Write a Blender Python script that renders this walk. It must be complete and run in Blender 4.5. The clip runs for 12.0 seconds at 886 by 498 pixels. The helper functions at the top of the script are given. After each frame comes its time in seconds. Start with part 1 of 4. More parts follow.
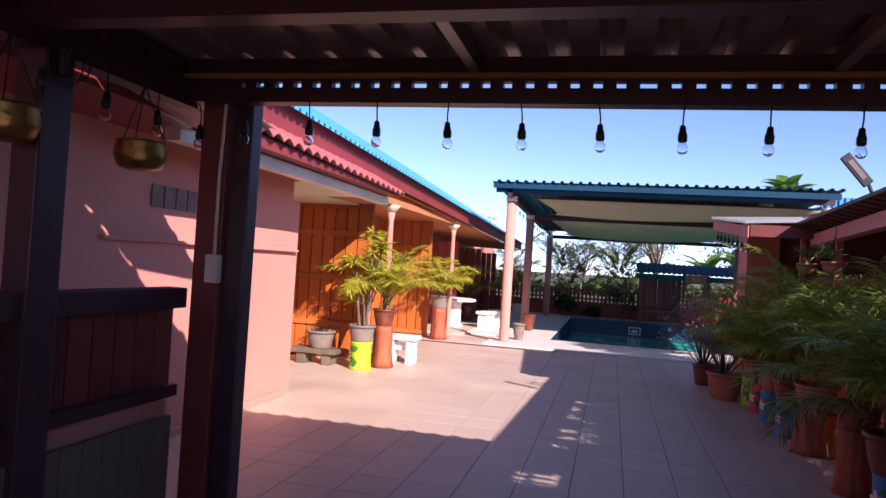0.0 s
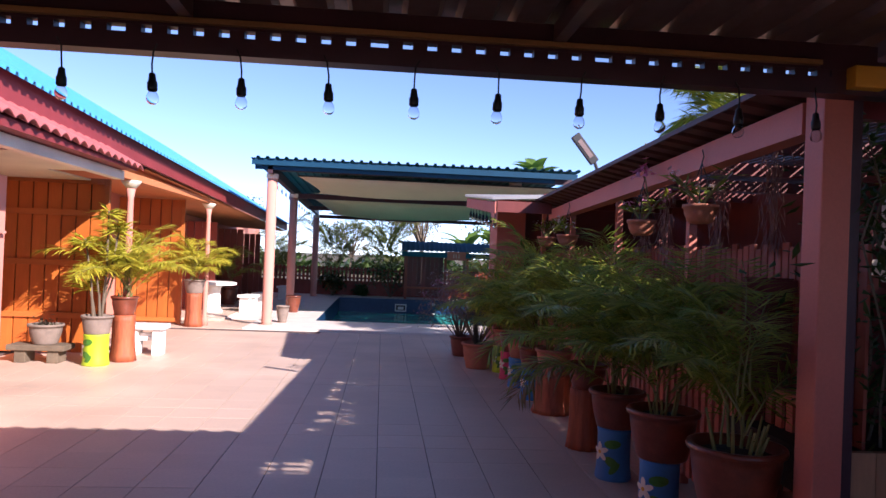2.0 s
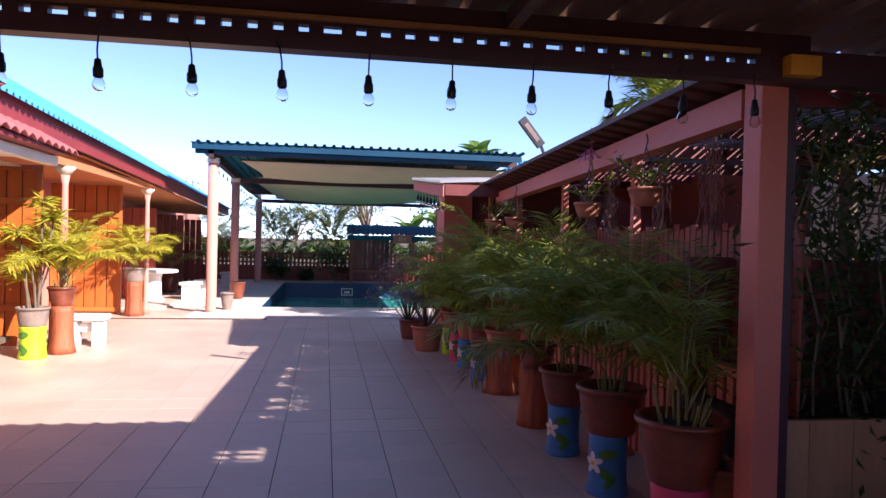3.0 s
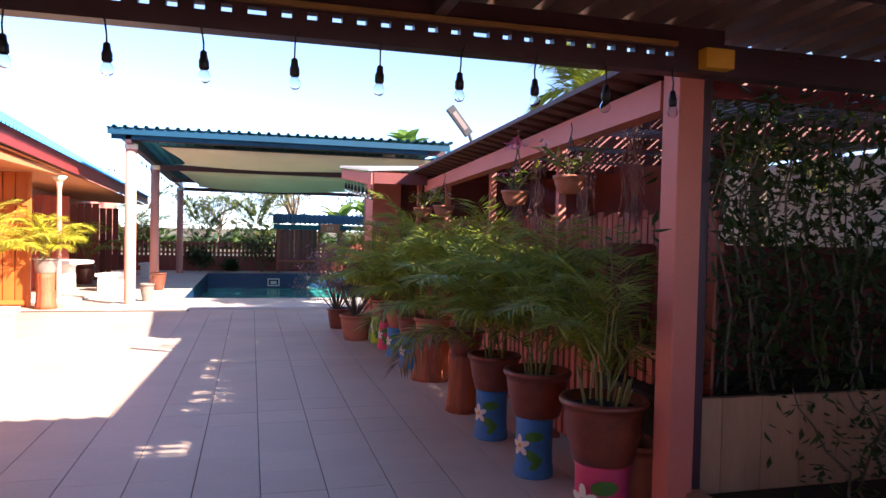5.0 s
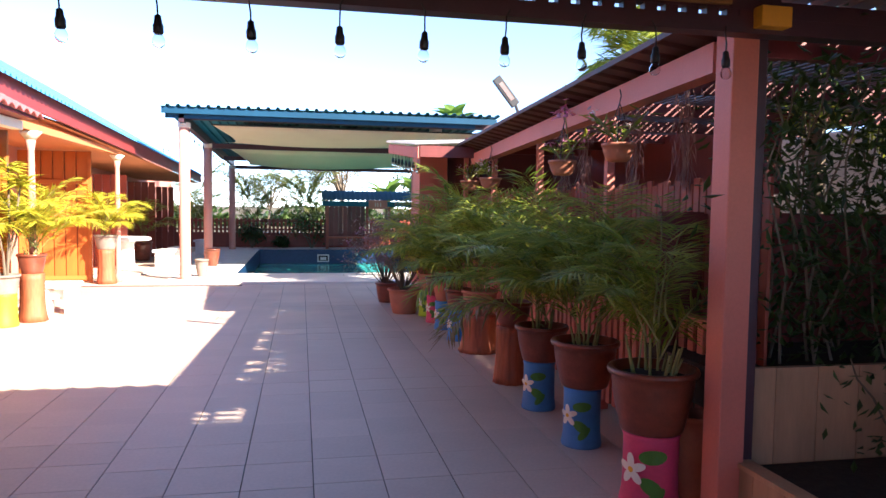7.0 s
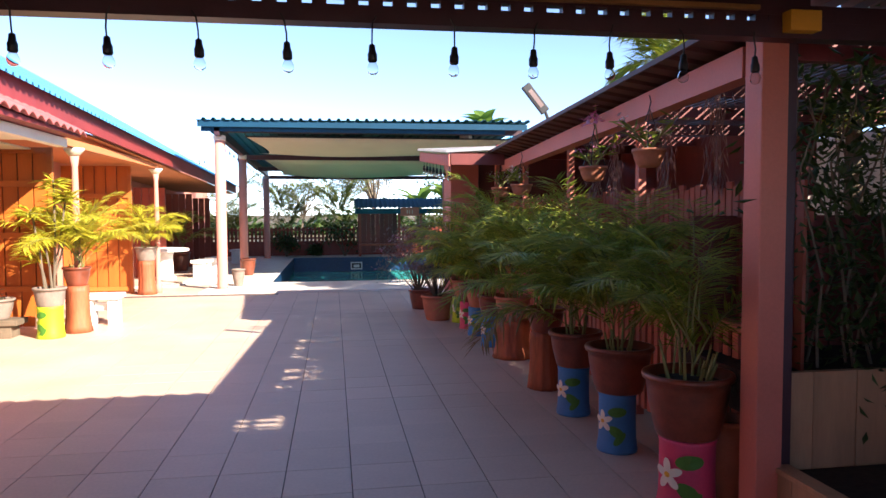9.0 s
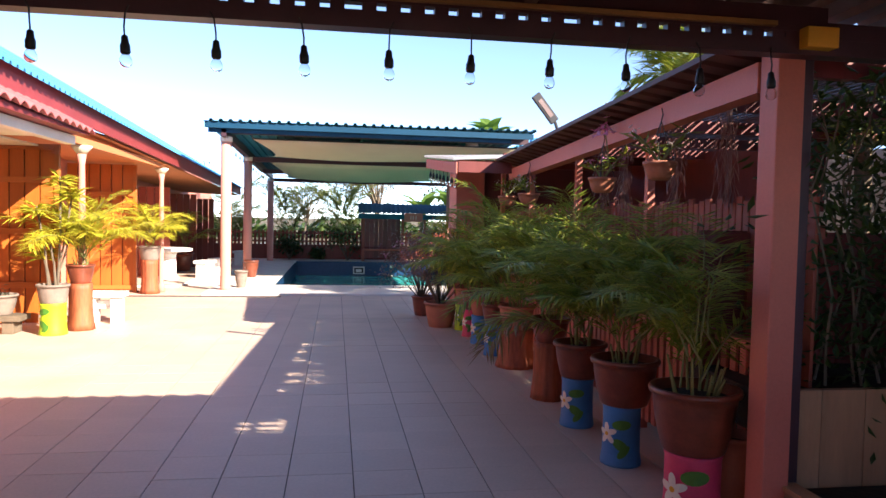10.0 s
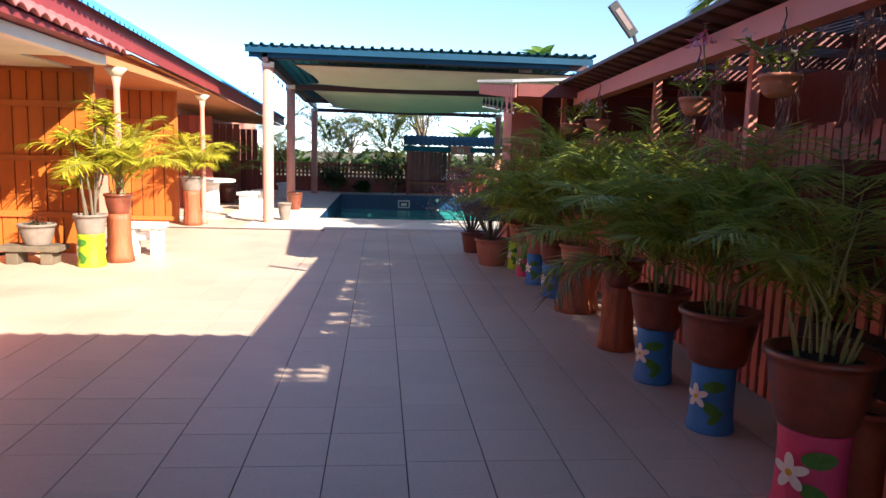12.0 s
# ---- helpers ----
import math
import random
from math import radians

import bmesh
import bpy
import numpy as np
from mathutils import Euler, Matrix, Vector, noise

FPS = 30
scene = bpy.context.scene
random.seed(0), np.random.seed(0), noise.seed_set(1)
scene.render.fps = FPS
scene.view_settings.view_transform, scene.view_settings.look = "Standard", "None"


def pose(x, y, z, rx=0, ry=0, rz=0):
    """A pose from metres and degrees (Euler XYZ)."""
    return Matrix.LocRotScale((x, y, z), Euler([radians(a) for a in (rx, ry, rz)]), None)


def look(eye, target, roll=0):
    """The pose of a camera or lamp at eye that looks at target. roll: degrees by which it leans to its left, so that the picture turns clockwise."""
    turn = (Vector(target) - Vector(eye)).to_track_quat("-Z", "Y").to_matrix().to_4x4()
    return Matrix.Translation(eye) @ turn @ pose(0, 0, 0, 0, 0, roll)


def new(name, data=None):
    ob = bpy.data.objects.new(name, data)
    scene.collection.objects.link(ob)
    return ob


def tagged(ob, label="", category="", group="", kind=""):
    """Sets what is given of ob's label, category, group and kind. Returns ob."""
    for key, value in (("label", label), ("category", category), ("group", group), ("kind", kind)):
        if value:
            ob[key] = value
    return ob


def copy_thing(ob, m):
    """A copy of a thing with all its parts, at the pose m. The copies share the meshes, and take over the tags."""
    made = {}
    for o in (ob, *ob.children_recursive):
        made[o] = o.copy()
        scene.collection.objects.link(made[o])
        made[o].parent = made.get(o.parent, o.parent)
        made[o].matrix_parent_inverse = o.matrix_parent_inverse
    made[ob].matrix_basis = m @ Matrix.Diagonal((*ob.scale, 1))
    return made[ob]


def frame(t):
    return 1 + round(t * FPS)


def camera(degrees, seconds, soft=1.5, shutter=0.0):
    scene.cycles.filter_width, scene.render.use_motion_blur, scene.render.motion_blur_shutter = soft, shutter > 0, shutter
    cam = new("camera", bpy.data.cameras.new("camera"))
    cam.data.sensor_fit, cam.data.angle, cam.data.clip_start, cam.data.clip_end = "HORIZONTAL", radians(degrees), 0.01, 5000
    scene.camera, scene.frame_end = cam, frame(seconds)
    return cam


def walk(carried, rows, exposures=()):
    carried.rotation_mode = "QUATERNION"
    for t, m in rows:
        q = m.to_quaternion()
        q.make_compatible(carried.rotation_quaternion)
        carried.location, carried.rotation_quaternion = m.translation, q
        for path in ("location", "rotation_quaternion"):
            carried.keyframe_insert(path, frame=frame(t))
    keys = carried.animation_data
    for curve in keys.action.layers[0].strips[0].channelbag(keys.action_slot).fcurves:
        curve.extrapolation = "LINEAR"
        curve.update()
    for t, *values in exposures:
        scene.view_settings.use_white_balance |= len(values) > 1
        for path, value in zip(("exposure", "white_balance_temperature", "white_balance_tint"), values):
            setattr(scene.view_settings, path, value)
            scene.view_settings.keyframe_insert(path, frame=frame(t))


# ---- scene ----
cam = camera(64.4, 12.0)
PATH = [
    (0, (0.918, 1.002, 1.6), (0.449, 2.945, 1.642), 3.6),
    (0.5, (0.967, 0.994, 1.609), (0.713, 2.977, 1.69), 3.8),
    (1, (1.002, 1.026, 1.589), (1.023, 3.026, 1.591), 4.5),
    (1.5, (1.042, 1.16, 1.585), (1.16, 3.156, 1.562), 1.6),
    (2, (1.072, 1.274, 1.577), (1.243, 3.266, 1.598), 2.3),
    (2.5, (1.054, 1.267, 1.576), (1.287, 3.253, 1.561), 2.2),
    (3, (1.018, 1.247, 1.589), (1.347, 3.219, 1.565), 1.4),
    (5, (1.018, 1.242, 1.575), (1.545, 3.171, 1.526), 1.3),
    (5.5, (1.042, 1.206, 1.556), (1.655, 3.107, 1.45), 1.3),
    (6, (1.054, 1.202, 1.549), (1.664, 3.104, 1.451), 1.4),
    (6.5, (1.038, 1.238, 1.543), (1.496, 3.182, 1.445), 1.1),
    (7, (1.024, 1.235, 1.536), (1.42, 3.192, 1.418), 0.8),
    (7.5, (1.034, 1.191, 1.536), (1.378, 3.158, 1.415), -0.4),
    (7.7, (1.016, 1.169, 1.532), (1.306, 3.146, 1.441), -0.2),
    (9.3, (1.008, 1.18, 1.561), (1.329, 3.151, 1.447), -0.4),
    (9.5, (1.01, 1.183, 1.557), (1.358, 3.149, 1.434), -0.1),
    (10, (0.97, 1.193, 1.561), (1.272, 3.168, 1.477), 1.2),
    (10.5, (0.924, 1.215, 1.557), (1.322, 3.171, 1.43), 1.7),
    (11, (0.938, 1.314, 1.539), (1.428, 3.253, 1.511), 5.6),
    (11.5, (0.978, 1.55, 1.55), (1.301, 3.521, 1.439), 6.1),
    (12, (0.941, 1.829, 1.504), (1.124, 3.802, 1.233), 1.7),
]
walk(cam, [(t, look(eye, target, roll)) for t, eye, target, roll in PATH],
     [(0, 0.78, 5950, 28), (1.0, 0.84, 5900, 26), (1.5, 0.93, 5900, 26), (2.5, 1.15, 5950, 25), (3.2, 1.28, 6000, 24), (4.8, 1.78, 6350, 18), (5.5, 2.45, 6550, 17), (6.0, 2.55, 6600, 16), (6.6, 2.4, 6400, 13), (7.5, 1.95, 6300, 14), (9.3, 1.72, 6550, 13), (10.5, 1.75, 6550, 12), (12, 1.55, 6400, 8)])

# ---- world and sun ----
world = bpy.data.worlds.new("world")
scene.world = world
world.use_nodes = True
SUN_TO = Vector((-1.18, 1.25, -1.0)).normalized()
wn = world.node_tree.nodes
sky = wn.new("ShaderNodeTexSky")
sky.sky_type = "NISHITA"
sky.sun_disc = False
sky.sun_elevation = math.asin(-SUN_TO.z)
sky.sun_rotation = math.atan2(-SUN_TO.x, -SUN_TO.y)
sky.dust_density, sky.air_density, sky.ozone_density, sky.altitude = 0.0, 0.6, 1.3, 2200
world.node_tree.links.new(sky.outputs[0], wn["Background"].inputs[0])
wn["Background"].inputs[1].default_value = 0.148
sun = bpy.data.lights.new("sun", "SUN")
sun.energy, sun.angle, sun.color = 5.0, 0.009, (1.0, 0.9, 0.76)
sun_ob = new("sun", sun)
sun_ob.rotation_mode = "QUATERNION"
sun_ob.rotation_quaternion = SUN_TO.to_track_quat("-Z", "Y")


# ---- materials ----
def mat(name, col, rough=0.7, metal=0.0, var=0.25, scale=3.0, fine=60.0, bump=0.15, rand=0.0, stretch=(1, 1, 1), spec=0.5, translucent=0.0):
    """Paint, wood, clay or metal: stains at one scale, grain at another, fine relief, a change of tone from piece to piece."""
    m = bpy.data.materials.new(name)
    m.use_nodes = True
    nt = m.node_tree
    n, ln = nt.nodes, nt.links.new
    b = n["Principled BSDF"]
    b.inputs["Roughness"].default_value, b.inputs["Metallic"].default_value = rough, metal
    b.inputs["Specular IOR Level"].default_value = spec
    tc, mp = n.new("ShaderNodeTexCoord"), n.new("ShaderNodeMapping")
    mp.inputs["Scale"].default_value = stretch
    ln(tc.outputs["Object"], mp.inputs["Vector"])
    big, small = n.new("ShaderNodeTexNoise"), n.new("ShaderNodeTexNoise")
    big.inputs["Scale"].default_value, small.inputs["Scale"].default_value = scale, fine
    big.inputs["Detail"].default_value, small.inputs["Detail"].default_value = 5, 3
    for t in (big, small):
        ln(mp.outputs[0], t.inputs["Vector"])
    mix = n.new("ShaderNodeMath")
    mix.operation = "MULTIPLY_ADD"
    mix.inputs[1].default_value = 0.35
    ln(small.outputs["Fac"], mix.inputs[0])
    ln(big.outputs["Fac"], mix.inputs[2])
    ramp = n.new("ShaderNodeMapRange")
    ramp.inputs[1].default_value, ramp.inputs[2].default_value = 0.35, 1.0
    ramp.inputs[3].default_value, ramp.inputs[4].default_value = 1 - var, 1 + var
    ln(mix.outputs[0], ramp.inputs[0])
    val = ramp.outputs[0]
    if rand:
        oi = n.new("ShaderNodeObjectInfo")
        rr = n.new("ShaderNodeMapRange")
        rr.inputs[3].default_value, rr.inputs[4].default_value = 1 - rand, 1 + rand
        ln(oi.outputs["Random"], rr.inputs[0])
        mu = n.new("ShaderNodeMath")
        mu.operation = "MULTIPLY"
        ln(val, mu.inputs[0])
        ln(rr.outputs[0], mu.inputs[1])
        val = mu.outputs[0]
    hsv = n.new("ShaderNodeHueSaturation")
    hsv.inputs["Color"].default_value = (*col, 1)
    ln(val, hsv.inputs["Value"])
    ln(hsv.outputs[0], b.inputs["Base Color"])
    bp = n.new("ShaderNodeBump")
    bp.inputs["Strength"].default_value, bp.inputs["Distance"].default_value = bump, 0.01
    ln(mix.outputs[0], bp.inputs["Height"])
    ln(bp.outputs[0], b.inputs["Normal"])
    if translucent:
        out = n["Material Output"]
        tr, ms = n.new("ShaderNodeBsdfTranslucent"), n.new("ShaderNodeMixShader")
        ln(hsv.outputs[0], tr.inputs["Color"])
        ms.inputs[0].default_value = translucent
        ln(b.outputs[0], ms.inputs[1])
        ln(tr.outputs[0], ms.inputs[2])
        ln(ms.outputs[0], out.inputs[0])
    return m


def leaf_mat(name, a, bcol, translucent=0.35):
    """Leaves: tone changes from leaf to leaf."""
    m = mat(name, a, 0.45, var=0.2, scale=8, fine=90, bump=0.05, translucent=translucent)
    n, ln = m.node_tree.nodes, m.node_tree.links.new
    geo, mx = n.new("ShaderNodeNewGeometry"), n.new("ShaderNodeMixRGB")
    mx.inputs[1].default_value, mx.inputs[2].default_value = (*a, 1), (*bcol, 1)
    ln(geo.outputs["Random Per Island"], mx.inputs[0])
    for k in n:
        if k.bl_idname == "ShaderNodeHueSaturation":
            ln(mx.outputs[0], k.inputs["Color"])
    return m


M = {
    "tile": mat("floor_tile", (0.63, 0.468, 0.365), 0.5, var=0.22, scale=0.9, fine=45, bump=0.06, rand=0.04),
    "grout": mat("grout", (0.12, 0.085, 0.075), 0.9),
    "pink": mat("pink_wall", (0.66, 0.27, 0.20), 0.8, var=0.12, scale=1.0, fine=120, bump=0.2),
    "salmon": mat("salmon_wall", (0.68, 0.29, 0.22), 0.8, var=0.10, scale=0.8, fine=120, bump=0.2),
    "post": mat("salmon_post", (0.56, 0.17, 0.12), 0.55, var=0.16, scale=2.0, fine=60, bump=0.15),
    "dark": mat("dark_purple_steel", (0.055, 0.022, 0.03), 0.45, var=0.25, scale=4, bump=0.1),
    "darkred": mat("dark_red_board", (0.16, 0.03, 0.025), 0.5, var=0.3, scale=4, stretch=(1, 1, 0.15), rand=0.25),
    "wood": mat("orange_varnished_wood", (0.50, 0.135, 0.022), 0.42, var=0.28, scale=6, fine=70, stretch=(1, 1, 0.08), rand=0.14),
    "woodrail": mat("orange_wood_rail", (0.50, 0.15, 0.03), 0.42, var=0.25, scale=6, fine=70, stretch=(0.1, 1, 1)),
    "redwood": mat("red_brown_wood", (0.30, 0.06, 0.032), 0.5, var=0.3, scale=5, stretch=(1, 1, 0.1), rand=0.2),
    "batten": mat("yellow_wood_batten", (0.30, 0.16, 0.05), 0.6, var=0.3, scale=3),
    "brownmetal": mat("brown_corrugated_metal", (0.23, 0.155, 0.13), 0.35, 0.3, var=0.35, scale=2.0, fine=20),
    "maroonsheet": mat("dark_maroon_sheet", (0.075, 0.03, 0.028), 0.6, 0.0, var=0.3, scale=3, fine=30),
    "blue": mat("blue_corrugated_metal", (0.07, 0.33, 0.62), 0.4, 0.1, var=0.12, scale=2),
    "navy": mat("navy_fascia_metal", (0.007, 0.052, 0.10), 0.6, var=0.2, scale=2, spec=0.2),
    "teal": mat("teal_corrugated_metal", (0.012, 0.105, 0.155), 0.6, 0.0, var=0.15, scale=2, spec=0.2),
    "pinktile": mat("red_roof_tile", (0.50, 0.13, 0.12), 0.6, var=0.25, scale=6, rand=0.12),
    "fascia": mat("maroon_fascia", (0.25, 0.035, 0.035), 0.55, var=0.15),
    "soffit": mat("cream_soffit", (0.78, 0.71, 0.56), 0.85, var=0.15, scale=1.5),
    "osoffit": mat("orange_soffit", (0.55, 0.20, 0.075), 0.8, var=0.12, scale=1.0),
    "white": mat("white_concrete", (0.78, 0.76, 0.72), 0.75, var=0.12, scale=8, bump=0.3),
    "cream": mat("cream_plaster", (0.75, 0.6, 0.5), 0.7, var=0.12, scale=5),
    "coping": mat("pool_coping", (0.72, 0.64, 0.57), 0.6, var=0.12, scale=3, rand=0.05),
    "pooltile": mat("pool_tile", (0.012, 0.045, 0.12), 0.3, var=0.3, scale=18, fine=40),
    "poolfloor": mat("pool_floor", (0.06, 0.30, 0.32), 0.4, var=0.2, scale=2),
    "water": mat("pool_water", (0.05, 0.48, 0.40), 0.16, var=0.3, scale=1.5, fine=6, bump=0.5, spec=0.25, stretch=(0.35, 1, 1)),
    "sail": mat("cream_shade_cloth", (0.74, 0.67, 0.50), 0.9, var=0.1, scale=1, fine=300, translucent=0.45),
    "clay": mat("terracotta", (0.42, 0.15, 0.085), 0.75, var=0.22, scale=7, bump=0.25),
    "brownpot": mat("glazed_brown_pot", (0.19, 0.05, 0.026), 0.28, var=0.4, scale=9, bump=0.2),
    "greypot": mat("grey_stone_pot", (0.24, 0.185, 0.15), 0.85, var=0.25, scale=10, bump=0.4),
    "trunkpot": mat("painted_trunk_stand", (0.36, 0.09, 0.035), 0.6, var=0.75, scale=6, fine=40, stretch=(1, 1, 0.2), bump=0.6),
    "bluepaint": mat("blue_paint", (0.05, 0.22, 0.50), 0.55, var=0.2, scale=6),
    "pinkpaint": mat("pink_paint", (0.66, 0.06, 0.14), 0.55, var=0.2, scale=6),
    "limepaint": mat("lime_paint", (0.45, 0.62, 0.02), 0.5, var=0.15, scale=6),
    "greenpaint": mat("green_paint", (0.06, 0.20, 0.02), 0.55, var=0.2, scale=10),
    "petal": mat("white_petal_paint", (0.8, 0.74, 0.62), 0.6, var=0.1),
    "yellow": mat("yellow_paint", (0.75, 0.40, 0.03), 0.5, var=0.12),
    "soil": mat("soil", (0.035, 0.022, 0.015), 0.95, var=0.4, scale=25, bump=0.8),
    "black": mat("black_rubber", (0.012, 0.011, 0.013), 0.5, var=0.2),
    "lampgrey": mat("dark_grey_plastic", (0.03, 0.03, 0.032), 0.7, var=0.2),
    "steel": mat("grey_steel", (0.30, 0.29, 0.29), 0.4, 0.6, var=0.2),
    "brass": mat("hammered_brass", (0.30, 0.17, 0.05), 0.35, 0.9, var=0.35, scale=20, fine=60, bump=0.5),
    "planter": mat("wood_look_planter_tile", (0.42, 0.24, 0.13), 0.45, var=0.3, scale=5, stretch=(1, 1, 0.15), rand=0.12),
    "greyboard": mat("grey_boards", (0.17, 0.13, 0.10), 0.7, var=0.3, scale=5, stretch=(1, 1, 0.1)),
    "bark": mat("bark", (0.16, 0.12, 0.08), 0.9, var=0.35, scale=6, bump=0.6),
    "stem": mat("palm_stem", (0.20, 0.20, 0.06), 0.7, var=0.3, scale=12),
    "grass": mat("ground", (0.13, 0.10, 0.05), 0.95, var=0.35, scale=0.6, fine=12, bump=0.6),
    "palm": leaf_mat("palm_leaf", (0.15, 0.23, 0.025), (0.40, 0.42, 0.06), 0.42),
    "fencepalm": leaf_mat("fence_palm_leaf", (0.10, 0.15, 0.03), (0.26, 0.28, 0.07), 0.5),
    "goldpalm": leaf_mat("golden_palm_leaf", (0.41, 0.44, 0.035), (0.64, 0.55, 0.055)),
    "drypalm": leaf_mat("dry_palm_leaf", (0.30, 0.13, 0.03), (0.22, 0.14, 0.03)),
    "vine": leaf_mat("vine_leaf", (0.03, 0.055, 0.013), (0.07, 0.115, 0.024), 0.3),
    "treeleaf": leaf_mat("tree_leaf", (0.045, 0.09, 0.02), (0.09, 0.13, 0.035)),
    "paleleaf": leaf_mat("pale_leaf", (0.16, 0.15, 0.10), (0.22, 0.20, 0.12)),
    "banana": leaf_mat("banana_leaf", (0.10, 0.20, 0.03), (0.17, 0.28, 0.05), 0.5),
    "flower": leaf_mat("pink_flower", (0.6, 0.12, 0.3), (0.7, 0.35, 0.5), 0.2),
    "whiteflower": leaf_mat("white_flower", (0.75, 0.68, 0.6), (0.7, 0.5, 0.55), 0.2),
    "purple": leaf_mat("purple_leaf", (0.20, 0.10, 0.11), (0.30, 0.19, 0.15), 0.35),
}
glass = bpy.data.materials.new("clear_bulb_glass")
glass.use_nodes = True
gb = glass.node_tree.nodes["Principled BSDF"]
gb.inputs["Transmission Weight"].default_value, gb.inputs["Roughness"].default_value, gb.inputs["IOR"].default_value = 1.0, 0.0, 1.045
M["glass"] = glass


# ---- mesh helpers ----
def finish(name, bm, material, smooth=False):
    me = bpy.data.meshes.new(name)
    bm.normal_update()
    bm.to_mesh(me)
    bm.free()
    me.materials.append(M[material])
    if smooth:
        for p in me.polygons:
            p.use_smooth = True
    return me


def part(name, bm, material, parent=None, label="", smooth=False):
    ob = new(name, finish(name, bm, material, smooth))
    if parent is not None:
        ob.parent = parent
    if label:
        ob["label"] = label
    return ob


def empty(name, m, label, category, group="", kind=""):
    ob = new(name)
    ob.matrix_basis = m
    return tagged(ob, label, category, group, kind)


def box(bm, x0, x1, y0, y1, z0, z1, bevel=0.0):
    v = [bm.verts.new(p) for p in ((x0, y0, z0), (x1, y0, z0), (x1, y1, z0), (x0, y1, z0), (x0, y0, z1), (x1, y0, z1), (x1, y1, z1), (x0, y1, z1))]
    f = [bm.faces.new([v[i] for i in q]) for q in ((3, 2, 1, 0), (4, 5, 6, 7), (0, 1, 5, 4), (1, 2, 6, 5), (2, 3, 7, 6), (3, 0, 4, 7))]
    if bevel:
        es = list({e for q in f for e in q.edges})
        bmesh.ops.bevel(bm, geom=es, offset=bevel, segments=2, affect="EDGES", profile=0.6)
    return bm


def bx(x0, x1, y0, y1, z0, z1, bevel=0.0):
    return box(bmesh.new(), x0, x1, y0, y1, z0, z1, bevel)


def bar_y(x0, x1, y0, y1, za, zb, h, h2=None):
    """A bar along y whose top falls from za to zb; h and h2 are its depths at the two ends."""
    bm = bmesh.new()
    h2 = h if h2 is None else h2
    v = [bm.verts.new(p) for p in ((x0, y0, za - h), (x1, y0, za - h), (x1, y1, zb - h2), (x0, y1, zb - h2), (x0, y0, za), (x1, y0, za), (x1, y1, zb), (x0, y1, zb))]
    for q in ((3, 2, 1, 0), (4, 5, 6, 7), (0, 1, 5, 4), (1, 2, 6, 5), (2, 3, 7, 6), (3, 0, 4, 7)):
        bm.faces.new([v[i] for i in q])
    return bm


def lathe(prof, n=28, wob=0.0, bm=None, at=(0, 0, 0)):
    bm = bm or bmesh.new()
    rings = []
    for r, z in prof:
        rings.append([bm.verts.new((at[0] + (r * (1 + wob * math.sin(3 * a * 6.2832 / n + z * 9))) * math.cos(6.2832 * a / n), at[1] + r * math.sin(6.2832 * a / n), at[2] + z)) for a in range(n)])
    for p, q in zip(rings, rings[1:]):
        for a in range(n):
            bm.faces.new((p[a], p[(a + 1) % n], q[(a + 1) % n], q[a]))
    bm.faces.new(rings[0][::-1])
    bm.faces.new(rings[-1])
    return bm


def tube(bm, pts, r0, r1=None, n=6):
    r1 = r0 if r1 is None else r1
    rings = []
    for i, p in enumerate(pts):
        p = Vector(p)
        d = (Vector(pts[min(i + 1, len(pts) - 1)]) - Vector(pts[max(i - 1, 0)])).normalized()
        u = d.orthogonal().normalized()
        w = d.cross(u)
        r = r0 + (r1 - r0) * i / max(1, len(pts) - 1)
        rings.append([bm.verts.new(p + r * (math.cos(6.2832 * a / n) * u + math.sin(6.2832 * a / n) * w)) for a in range(n)])
    for p, q in zip(rings, rings[1:]):
        for a in range(n):
            bm.faces.new((p[a], p[(a + 1) % n], q[(a + 1) % n], q[a]))
    bm.faces.new(rings[0][::-1])
    bm.faces.new(rings[-1])
    return bm


def corrugated(bm, a, b, c, d, ribs, height, thick=0.004, axis_up=(0, 0, 1)):
    """A ribbed sheet between a-b (one end) and d-c (the other); the ribs run from a-b to d-c."""
    a, b, c, d, up = (Vector(p) for p in (a, b, c, d, axis_up))
    prof = ((0.0, 0.0), (0.55, 0.0), (0.65, 1.0), (0.9, 1.0))
    rows = []
    for i in range(ribs):
        for u, h in prof:
            t = min(1.0, (i + u) / ribs)
            rows.append((a.lerp(b, t) + up * (h * height), d.lerp(c, t) + up * (h * height)))
    rows.append((b.copy(), c.copy()))
    top = [[bm.verts.new(p) for p in r] for r in rows]
    bot = [[bm.verts.new(p - up * thick) for p in r] for r in rows]
    for i in range(len(rows) - 1):
        bm.faces.new((top[i][0], top[i + 1][0], top[i + 1][1], top[i][1]))
        bm.faces.new((bot[i][1], bot[i + 1][1], bot[i + 1][0], bot[i][0]))
        bm.faces.new((bot[i][0], bot[i + 1][0], top[i + 1][0], top[i][0]))
        bm.faces.new((top[i][1], top[i + 1][1], bot[i + 1][1], bot[i][1]))
    return bm


